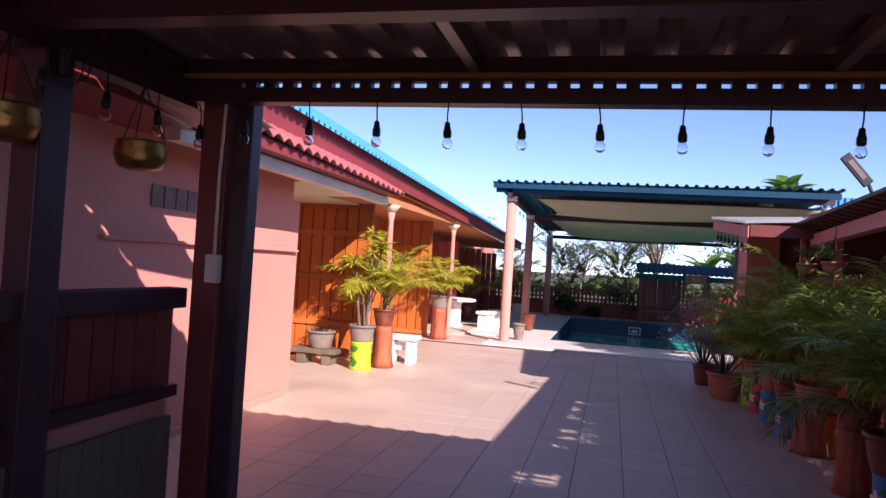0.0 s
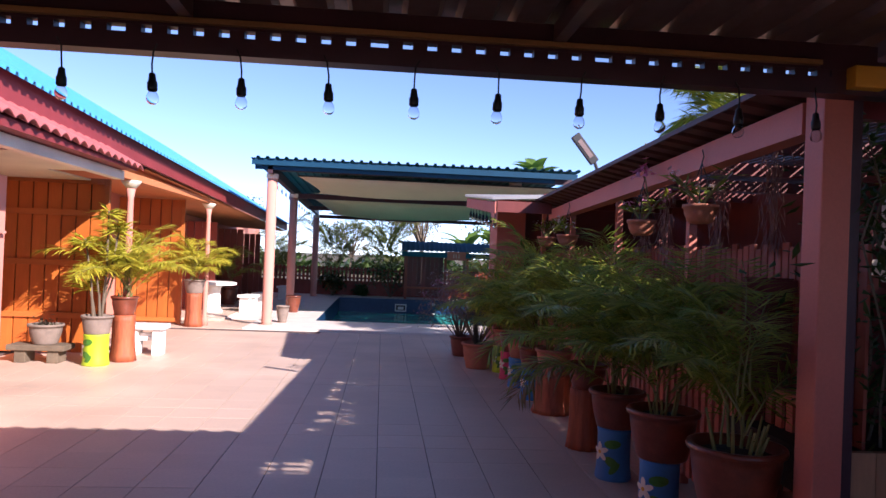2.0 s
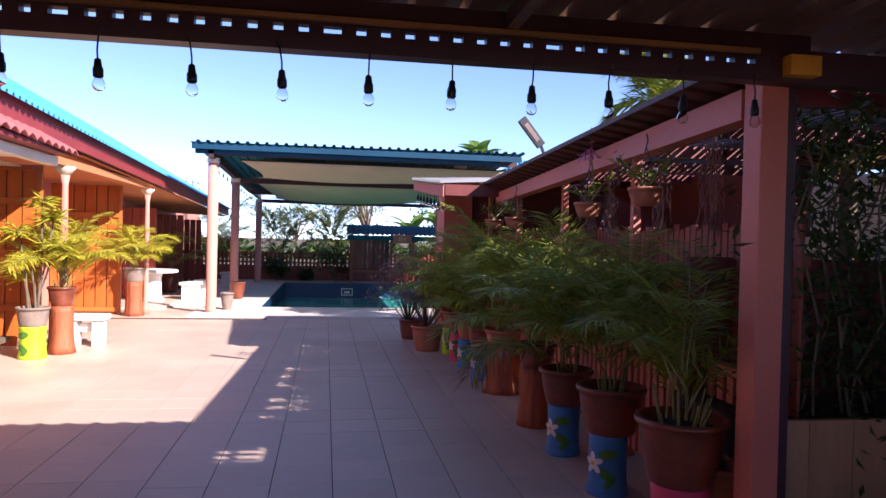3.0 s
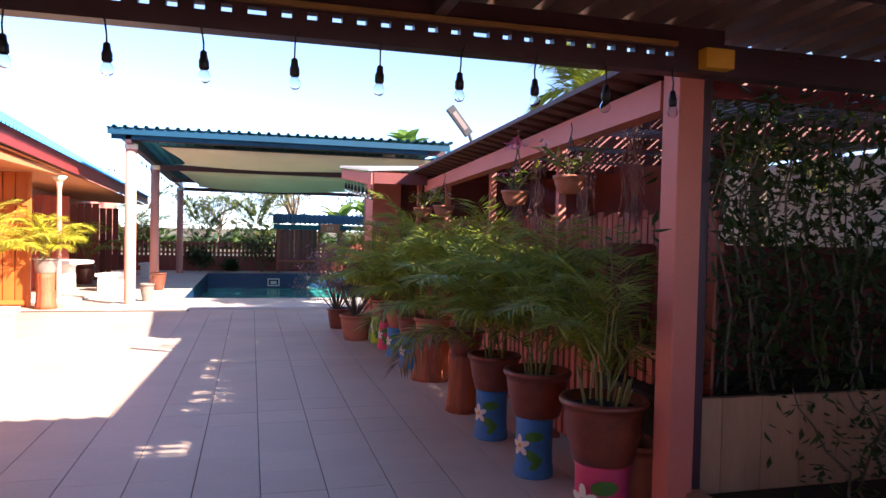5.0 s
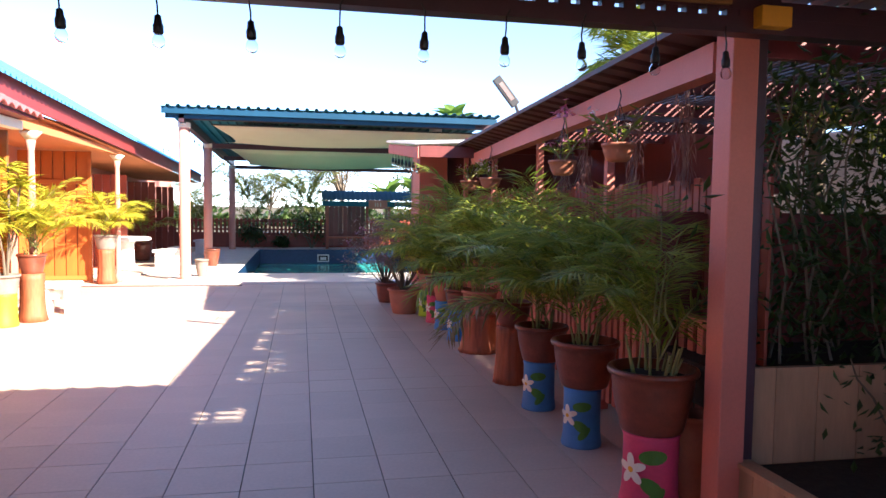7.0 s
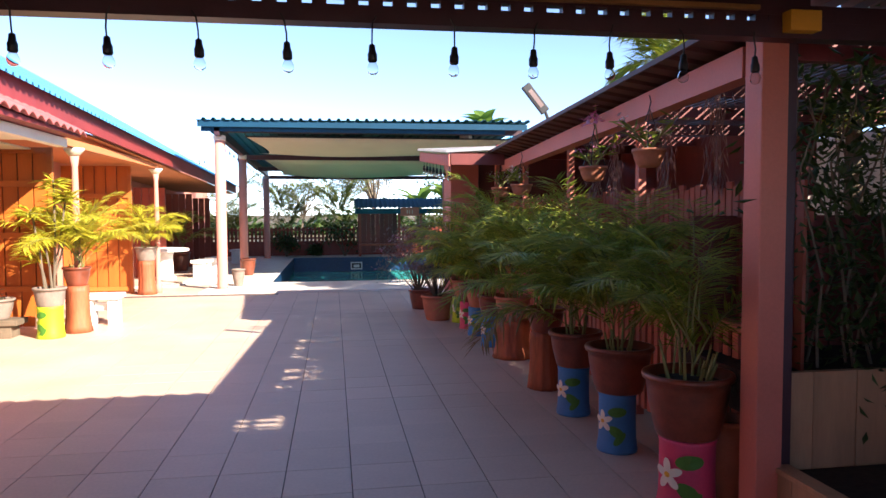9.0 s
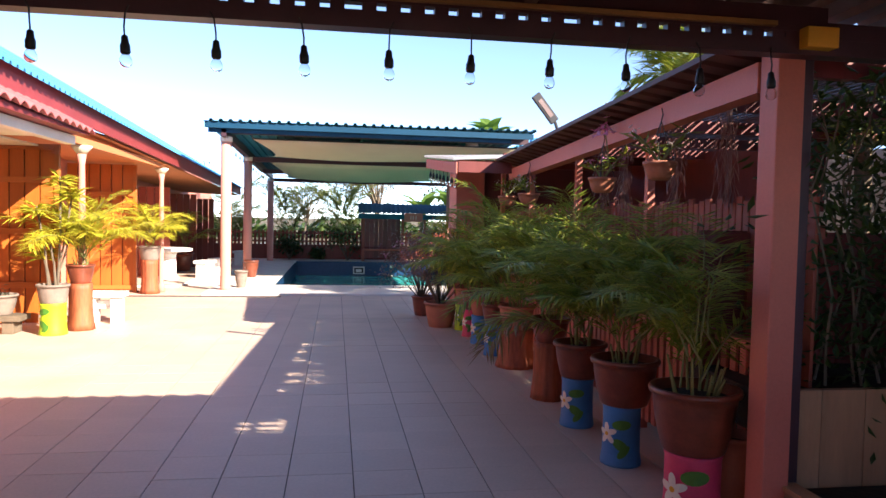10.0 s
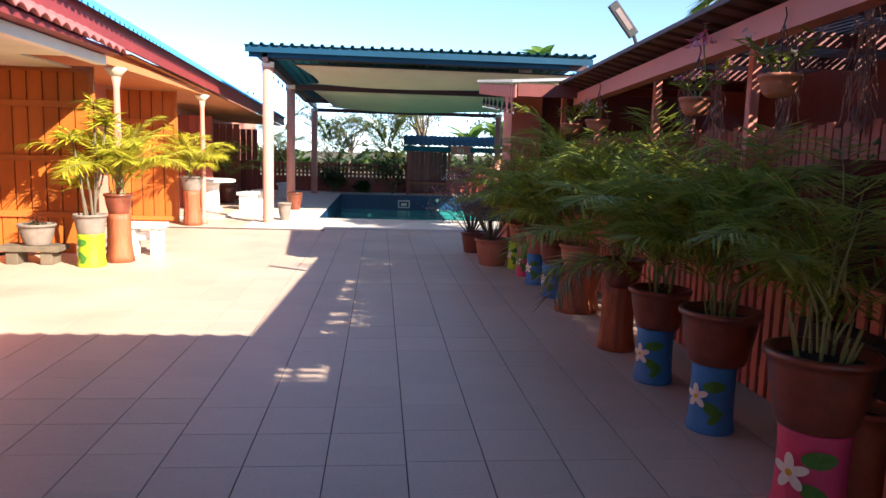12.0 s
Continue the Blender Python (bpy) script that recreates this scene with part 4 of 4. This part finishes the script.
def shrub(at, seed, r, h, label):
    rg = random.Random(seed)
    e = empty("flowering_shrub", Matrix.Translation(at), label, "shrub", "purple shrubs by the pool")
    st, lv, fl = bmesh.new(), bmesh.new(), bmesh.new()
    for k in range(46):
        a, el = rg.random() * 6.283, rg.uniform(0.35, 1.4)
        d = Vector((math.cos(a) * math.cos(el), math.sin(a) * math.cos(el), math.sin(el)))
        pts = [Vector((0, 0, -0.05)), d * r * 0.5 + Vector((0, 0, h * 0.2)), d * r + Vector((0, 0, h * 0.35 * math.sin(el)))]
        tube(st, pts, 0.008, 0.003, 4)
        leafy(lv, rg, pts[1].lerp(pts[2], rg.uniform(0.2, 1.0)), 0.17, 34, 0.055)
        if k % 3 == 0:
            leafy(fl, rg, pts[2], 0.05, 3, 0.045)
    part("branchwork", st, "bark", e)
    part("leaves", lv, "purple", e)
    part("blossom", fl, "flower", e, "small pink flowers")["kind"] = "stuff"
    return e


pot("plant_pot", (2.5, 11.3, 0), 0.24, 0.36, "clay", "terracotta pot with a purple shrub")
shrub((2.48, 11.3, 0.32), 3, 0.78, 0.95, "bare twiggy shrub with purple leaves and pink flowers")
pot("plant_pot", (2.4, 12.5, 0), 0.2, 0.32, "brownpot", "brown pot with a purple shrub")
shrub((2.36, 12.5, 0.28), 8, 0.75, 0.95, "twiggy purple shrub with pale pink flowers")
pot("plant_pot", (3.05, 5.0, 0.0), 0.13, 0.5, "clay", "tall clay pot behind the drum stands")
pot("plant_pot", (3.1, 4.62, 0.0), 0.11, 0.45, "clay", "pale clay jar beside the post", base=0.9)

# hanging orchid pots
for i, (y, z, r, s) in enumerate(((5.28, 1.83, 0.096, 0), (6.22, 1.785, 0.098, 1), (8.25, 1.735, 0.105, 2), (9.15, 1.735, 0.105, 3))):
    at = (2.93, y, z)
    e = empty("hanging_pot", Matrix.Translation(at), "terracotta hanging bowl with an orchid on wires", "hanging pot", "hanging orchid pots")
    part("bowl", lathe(((r * 0.55, 0.0), (r * 0.75, 0.015), (r * 0.95, 0.06), (r * 1.0, 0.09), (r * 1.08, 0.092), (r * 1.08, 0.112), (r * 0.95, 0.112), (r * 0.9, 0.09)), 26), "clay", e, "", True)
    part("soil", lathe(((r * 0.88, 0.085), (r * 0.88, 0.098), (r * 0.3, 0.105)), 16), "soil", e)
    for k in range(3):
        a = 2.094 * k
        part("wire", tube(bmesh.new(), [(r * math.cos(a), r * math.sin(a), 0.11), (0, 0, 0.36)], 0.003, None, 4), "black", e)
    part("hook", tube(bmesh.new(), [(0, 0, 0.36), (0.01, 0, 0.40), (0, 0, 0.44)], 0.004, None, 5), "black", e)
    rg = random.Random(40 + i)
    oc = empty("orchid", Matrix.Translation((2.93, y, z + 0.1)), "potted orchid with fleshy leaves and pale flowers", "orchid", "orchids")
    lv = bmesh.new()
    for k in range(6):
        a = rg.random() * 6.28
        d = Vector((math.cos(a) * 0.5, math.sin(a) * 0.6, 0.6))
        q = d * rg.uniform(0.15, 0.34)
        part("stem", tube(bmesh.new(), [Vector((0, 0, -0.01)), q * 0.6 + Vector((0, 0, 0.02)), q], 0.008, 0.005, 5), "stem", oc)
        for j in range(6):
            dd = Vector((rg.uniform(-1, 1), rg.uniform(-1, 1), rg.uniform(0, 0.8)))
            blade(lv, q * rg.uniform(0.5, 1), dd, dd.cross(Vector((0, 0, 1))), rg.uniform(0.08, 0.16), 0.03, 0.3)
        fl = bmesh.new()
        leafy(fl, rg, (0, 0, 0), 0.03, 5, 0.045)
        bloom = part("flower", fl, "flower" if i == 1 else "whiteflower", oc, "pale orchid flower")
        bloom.location = q + Vector((0, 0, 0.02))
        bloom["kind"] = "stuff"
    part("leaves", lv, "palm", oc)
fl = bmesh.new()
leafy(fl, random.Random(5), (0, 0, 0), 0.06, 30, 0.06)
o = empty("orchid_spray", Matrix.Translation((2.88, 6.07, 2.25)), "hanging purple-pink orchid spray under the beam", "flower")
part("flowers", fl, "flower", o)
part("stem", tube(bmesh.new(), [(0, 0, 0.18), (0.01, 0, 0.08), (0, 0, -0.02), (0.07, 0.05, -0.3)], 0.004), "stem", o)
for i, (y, x) in enumerate(((5.9, 3.35), (6.8, 3.35), (5.3, 3.38), (7.3, 3.35))):
    e = empty("hanging_moss", Matrix.Translation((x, y, 2.36)), "grey hanging moss and air plant under pergola", "moss", "hanging moss")
    lv = bmesh.new()
    rg = random.Random(i)
    for k in range(160):
        t = rg.random()
        q = Vector((rg.gauss(0, 0.03), rg.gauss(0, 0.03), -0.62 * t))
        blade(lv, q, Vector((rg.uniform(-0.4, 0.4), rg.uniform(-0.4, 0.4), -1)), Vector((0, 1, 0)), 0.12, 0.012, 0.1)
    part("moss", lv, "purple", e)
    part("cord", tube(bmesh.new(), [(0, 0, 0.09), (0, 0, -0.1)], 0.004), "black", e)

# brass hanging pots at the carport side
for y in (3.72, 3.0):
    e = empty("brass_hanging_pot", Matrix.Translation((-1.15, y, 1.93)), "hammered brass hanging bowl under the side beam", "hanging pot", "brass hanging bowls")
    part("bowl", lathe(((0.05, 0.0), (0.09, 0.012), (0.108, 0.05), (0.112, 0.08), (0.104, 0.115), (0.108, 0.125), (0.10, 0.13), (0.095, 0.11)), 28), "brass", e, "", True)
    for k in range(3):
        a = 2.094 * k + 0.4
        part("chain", tube(bmesh.new(), [(0.105 * math.cos(a), 0.105 * math.sin(a), 0.12), (0, 0, 0.38)], 0.003, None, 4), "black", e)
fan = empty("wall_fan", Matrix.Translation((-1.1, 3.2, 2.26)), "small dark wire-guarded fan on the post", "fan")
gr = bmesh.new()
for k in range(3):
    pts = [(0.05 * (k - 1), (0.085 - 0.02 * abs(k - 1)) * math.cos(6.2832 * i / 20), (0.085 - 0.02 * abs(k - 1)) * math.sin(6.2832 * i / 20)) for i in range(21)]
    tube(gr, pts, 0.003, None, 4)
part("guard", gr, "black", fan)
part("hub", lathe(((0.03, -0.05), (0.03, 0.04), (0.01, 0.05)), 12), "black", fan)

# ---- plants and stools by the left house ----
st = empty("white_stool", Matrix.Translation((-2.24, 11.72, 0)), "small white concrete bench with shaped legs", "bench", "white concrete seats")
part("seat", bx(-0.27, 0.27, -0.17, 0.17, 0.37, 0.44, 0.012), "white", st)
for sx in (-1, 1):
    part("leg", bx(sx * 0.16 - 0.06, sx * 0.16 + 0.06, -0.13, 0.13, 0.0, 0.37, 0.012), "white", st)
part("brace", bx(-0.1, 0.1, -0.03, 0.03, 0.2, 0.32, 0.01), "white", st)
for q in ((-2.1, 18.6), (-1.95, 19.6), (-1.9, 23.5)):
    copy_thing(st, pose(q[0], q[1], 0.0, 0, 0, 80) if q[1] < 16.5 else pose(q[0], q[1], 0.004 + 0.025, 0, 0, 75))
tb = empty("white_table", Matrix.Translation((-2.85, 18.2, 0.06)), "round white concrete table on a thick pedestal", "table")
part("top", lathe(((0.5, 0.64), (0.53, 0.65), (0.53, 0.70), (0.5, 0.71)), 32), "white", tb)
part("pedestal", lathe(((0.24, 0.0), (0.24, 0.04), (0.18, 0.08), (0.17, 0.55), (0.22, 0.64)), 24), "white", tb, "", True)

trunk_stand((-2.36, 11.1, 0), 0.145, 0.62, "tall red-brown tree trunk pot stand in sunlight", 11)
pot("plant_pot", (-2.36, 11.1, 0.62), 0.17, 0.25, "brownpot", "dark pot with a golden palm on a trunk", group="sunlit house plants")
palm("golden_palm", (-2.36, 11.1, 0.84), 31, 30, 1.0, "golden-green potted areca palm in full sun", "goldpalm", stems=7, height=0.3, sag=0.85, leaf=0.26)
drum((-2.56, 10.72, 0), 0.155, 0.40, "limepaint", "lime green painted drum stand with white flower")
pot("plant_pot", (-2.56, 10.72, 0.4), 0.19, 0.24, "greypot", "grey stone pot with a scalloped rim", group="sunlit house plants", base=0.8)
dr = empty("dracaena", Matrix.Translation((-2.56, 10.72, 0.6)), "tall dracaena with pale canes and strappy leaves", "plant")
stb, lvb = bmesh.new(), bmesh.new()
rg = random.Random(71)
for k in range(6):
    hgt = 0.45 + 0.19 * k
    q0, q1 = Vector((rg.uniform(-0.08, 0.08), rg.uniform(-0.08, 0.08), -0.05)), Vector((rg.uniform(-0.2, 0.25), rg.uniform(-0.15, 0.15), hgt))
    tube(stb, [q0, q0.lerp(q1, 0.5) + Vector((0.02, 0, 0)), q1], 0.017, 0.012, 6)
    for j in range(46):
        a = rg.random() * 6.28
        d = Vector((math.cos(a), math.sin(a), rg.uniform(0.1, 1.1)))
        blade(lvb, q1 - Vector((0, 0, 0.12 * rg.random())), d, d.cross(Vector((0, 0, 1))), rg.uniform(0.22, 0.36), 0.05, 0.7)
part("stem", stb, "bark", dr)
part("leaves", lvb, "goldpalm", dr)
trunk_stand((-2.58, 15.5, 0), 0.15, 0.66, "red-brown tree trunk pot stand by the porch", 12)
pot("plant_pot", (-2.58, 15.5, 0.66), 0.21, 0.27, "greypot", "weathered brown pot with a golden palm", group="sunlit house plants")
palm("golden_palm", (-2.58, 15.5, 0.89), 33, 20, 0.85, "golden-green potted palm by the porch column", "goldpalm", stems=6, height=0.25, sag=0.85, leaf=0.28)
lb = empty("low_bench", Matrix.Translation((-3.3, 10.85, 0)), "low rough wooden bench with block legs", "bench")
part("seat", bx(-0.36, 0.36, -0.17, 0.17, 0.16, 0.235, 0.015), "bark", lb)
for sx in (-0.2, 0.2):
    part("leg", bx(sx - 0.07, sx + 0.07, -0.13, 0.13, 0, 0.16, 0.01), "bark", lb)
pot("plant_pot", (-3.25, 10.85, 0.235), 0.21, 0.26, "greypot", "grey stone pot with a small cactus", base=0.7)
ct = empty("cactus", Matrix.Translation((-3.25, 10.85, 0.43)), "small spiny plant in a stone pot", "plant")
lv = bmesh.new()
leafy(lv, random.Random(8), (0, 0, 0.06), 0.1, 50, 0.08)
part("leaves", lv, "paleleaf", ct)
part("stem", tube(bmesh.new(), [(0, 0, -0.03), (0, 0, 0.12)], 0.015), "bark", ct)
pot("water_jar", (-1.0, 16.55, 0.03), 0.14, 0.36, "greypot", "grey glazed water jar beside the column", "jar", base=0.6)
pot("plant_pot", (-1.1, 19.2, 0.03), 0.19, 0.42, "brownpot", "dark brown jar at the column foot", base=0.6)
palm("areca_palm", (-3.0, 20.6, 0.5), 51, 12, 1.2, "dark shaded palm under the porch", stems=5, height=0.4, leaf=0.3)
pot("plant_pot", (-3.0, 20.6, 0.06), 0.25, 0.48, "brownpot", "dark pot under the porch roof")

# ---- greenery and distance ----
for i, (x, y) in enumerate(((-0.7, 27.75), (1.15, 27.9), (-2.9, 28.5))):
    palm("areca_palm", (x, y, 0.03), 90 + i, 15, 2.1, "tall upright clump of palm at the pool fence", "fencepalm", stems=12, height=1.7, sag=0.7, leaf=0.6, spread=0.22, riser=(1.15, 1.5))


def bush(at, seed, r, label, material="treeleaf"):
    rg = random.Random(seed)
    e = empty("bush", Matrix.Translation(at), label, "bush", "bushes behind the pool")
    st, lv = bmesh.new(), bmesh.new()
    for k in range(7):
        q = Vector((rg.uniform(-0.5, 0.5) * r, rg.uniform(-0.5, 0.5) * r, r * rg.uniform(0.5, 1.1)))
        tube(st, [Vector((0, 0, -0.04)), q * 0.5, q], 0.02, 0.008, 5)
        leafy(lv, rg, q, r * 0.45, 60, 0.16)
    part("stems", st, "bark", e)
    part("leaves", lv, material, e)


bush((-0.65, 26.75, 0.03), 1, 0.62, "dark green shrub at the pool wall", "vine")
bush((1.4, 26.7, 0.03), 2, 0.9, "dark green shrub beside the hut", "vine")
bush((0.4, 26.85, 0.03), 3, 0.32, "dark shrub at the fence foot", "vine")


def tree(at, seed, h, r, label, material, leaves=1500, size=0.3, open_=1.0):
    rg = random.Random(seed)
    e = empty("tree", Matrix.Translation(at), label, "tree", "trees beyond the fence")
    tr, lv = bmesh.new(), bmesh.new()
    top = Vector((rg.uniform(-0.3, 0.3), rg.uniform(-0.3, 0.3), h * 0.45))
    tube(tr, [(0, 0, -0.04), top * 0.5, top], 0.05 * h * 0.5, 0.02 * h * 0.5, 8)
    for k in range(16):
        a = rg.random() * 6.283
        q = top + Vector((math.cos(a) * r * rg.uniform(0.4, 1), math.sin(a) * r * rg.uniform(0.4, 1), h * rg.uniform(-0.05, 0.55)))
        mid = top.lerp(q, 0.5) + Vector((0, 0, 0.1 * h))
        s0 = top * rg.uniform(0.7, 1.0)
        tube(tr, [s0, mid, q], 0.012 * h, 0.004 * h, 5)
        for w_ in (0.55, 0.8, 1.0):
            leafy(lv, rg, mid.lerp(q, w_), r * 0.26 * open_, leaves // 48, size)
    part("trunk", tr, "bark", e)
    part("crown", lv, material, e)


tree((3.2, 40, 0), 5, 5.2, 2.4, "open pale-leaved tree beyond the fence", "paleleaf", 2600, 0.19, 1.3)
tree((-1.0, 46, 0), 6, 3.6, 2.0, "sparse pale green tree beyond the fence", "paleleaf", 1300, 0.2)
tree((8.5, 44, 0), 7, 5.0, 3.0, "leafy tree beyond the pool hut", "treeleaf", 1500, 0.3)
tree((-9.5, 48, 0), 8, 5.0, 2.5, "distant green tree beside the house", "treeleaf", 1300, 0.28)
tree((12, 36, 0), 9, 5.0, 3.0, "leafy tree behind the outbuilding", "treeleaf", 1500, 0.3)
hd_ = bmesh.new()
rg = random.Random(13)
for k in range(9000):
    x, z = rg.uniform(-60, 60), abs(rg.gauss(0, 0.62))
    d = Vector((rg.uniform(-1, 1), rg.uniform(-1, 1), rg.uniform(-0.5, 0.8)))
    blade(hd_, Vector((x, 55 + rg.uniform(-2, 2), z * (1.2 + 0.6 * math.sin(x * 0.4)))), d, d.cross(Vector((0, 0.3, 1))), rg.uniform(0.5, 1.0), 0.4, 0.2)
tagged(part("hedge", hd_, "treeleaf"), "distant green hedge and scrub beyond the garden", "hedge", "", "stuff")


def banana(at, seed, h, label, n=8):
    rg = random.Random(seed)
    e = empty("banana_plant", Matrix.Translation(at), label, "banana plant", "banana plants")
    lv = bmesh.new()
    for k in range(n):
        a = 6.283 * k / n + rg.uniform(-0.3, 0.3)
        hd2 = Vector((math.cos(a), math.sin(a), 0))
        sd = Vector((-hd2.y, hd2.x, 0))
        ln2, up = rg.uniform(1.1, 1.6), rg.uniform(0.6, 1.35)
        prev = None
        for i in range(10):
            t = i / 9
            c = Vector((0, 0, h)) + hd2 * ln2 * (0.2 * t + 0.55 * t * t) + Vector((0, 0, ln2 * up * (t - 0.45 * t * t)))
            wd = 0.24 * math.sin(math.pi * min(1, 0.08 + t * 0.92)) * (0.9 + 0.2 * rg.random())
            cur = (lv.verts.new(c + sd * wd + Vector((0, 0, wd * 0.4))), lv.verts.new(c), lv.verts.new(c - sd * wd + Vector((0, 0, wd * 0.4))))
            if prev:
                lv.faces.new((prev[0], cur[0], cur[1], prev[1]))
                lv.faces.new((prev[1], cur[1], cur[2], prev[2]))
            prev = cur
    part("leaves", lv, "banana", e)
    part("trunk", tube(bmesh.new(), [(0, 0, -0.04), (0.02, 0, h * 0.5), (0, 0, h + 0.1)], 0.14, 0.07, 10), "stem", e)


banana((5.6, 29.5, 0), 1, 1.7, "banana plant with broad torn leaves behind the hut")
banana((4.3, 28.6, 0), 2, 1.55, "broad-leaved banana plant behind the pool hut", 7)
banana((6.9, 28.6, 0), 3, 4.6, "tall banana plant above the pool roof", 16)
fp = palm("palm_tree", (6.3, 11.45, 3.6), 78, 22, 1.1, "spiky palm top above the pergola roof", "palm", stems=0, height=0.6, leaf=0.55, riser=(0.1, 1.3))
part("trunk", tube(bmesh.new(), [(0, 0, -3.63), (0, 0, -1.2), (0, 0, 0.5)], 0.12, 0.08, 10), "bark", fp)

for z in (2.2, 2.6):
    structure("power_line", tube(bmesh.new(), [(-40, 36, z + 0.3), (0, 36, z), (40, 36, z + 0.3)], 0.012, None, 4), "black", "thin black overhead cable", "cable")

# ---- floor tiles ----
TX, TY, TS = 1.095, 0.03, 0.39
tile = finish("tile", bx(0.003, TS - 0.003, 0.0012, TS - 0.0012, -0.01, 0.0, 0.001), "tile")
joined = bmesh.new()
for iy in range(-8, 40):
    for ix in range(-14, 6):
        x, y = TX + TS * ix, TY + TS * iy + (0.0 if ix >= 0 else -0.035 if ix > -4 else 0.12)
        if x < -4.2 or x > 3.35 or y + TS > 15.32:
            continue
        lift = 0.0012 * math.sin(ix * 12.9 + iy * 7.3)
        if 2.9 < y < 9.6 and -1.4 < x < 3.0:
            o = new("tile", tile)
            o.parent, o.location = floor, (x, y, lift)
        else:
            box(joined, x + 0.003, x + TS - 0.003, y + 0.0012, y + TS - 0.0012, -0.01, 0.7 * lift)
o = part("tiles", joined, "tile", floor)
o["kind"] = "stuff"
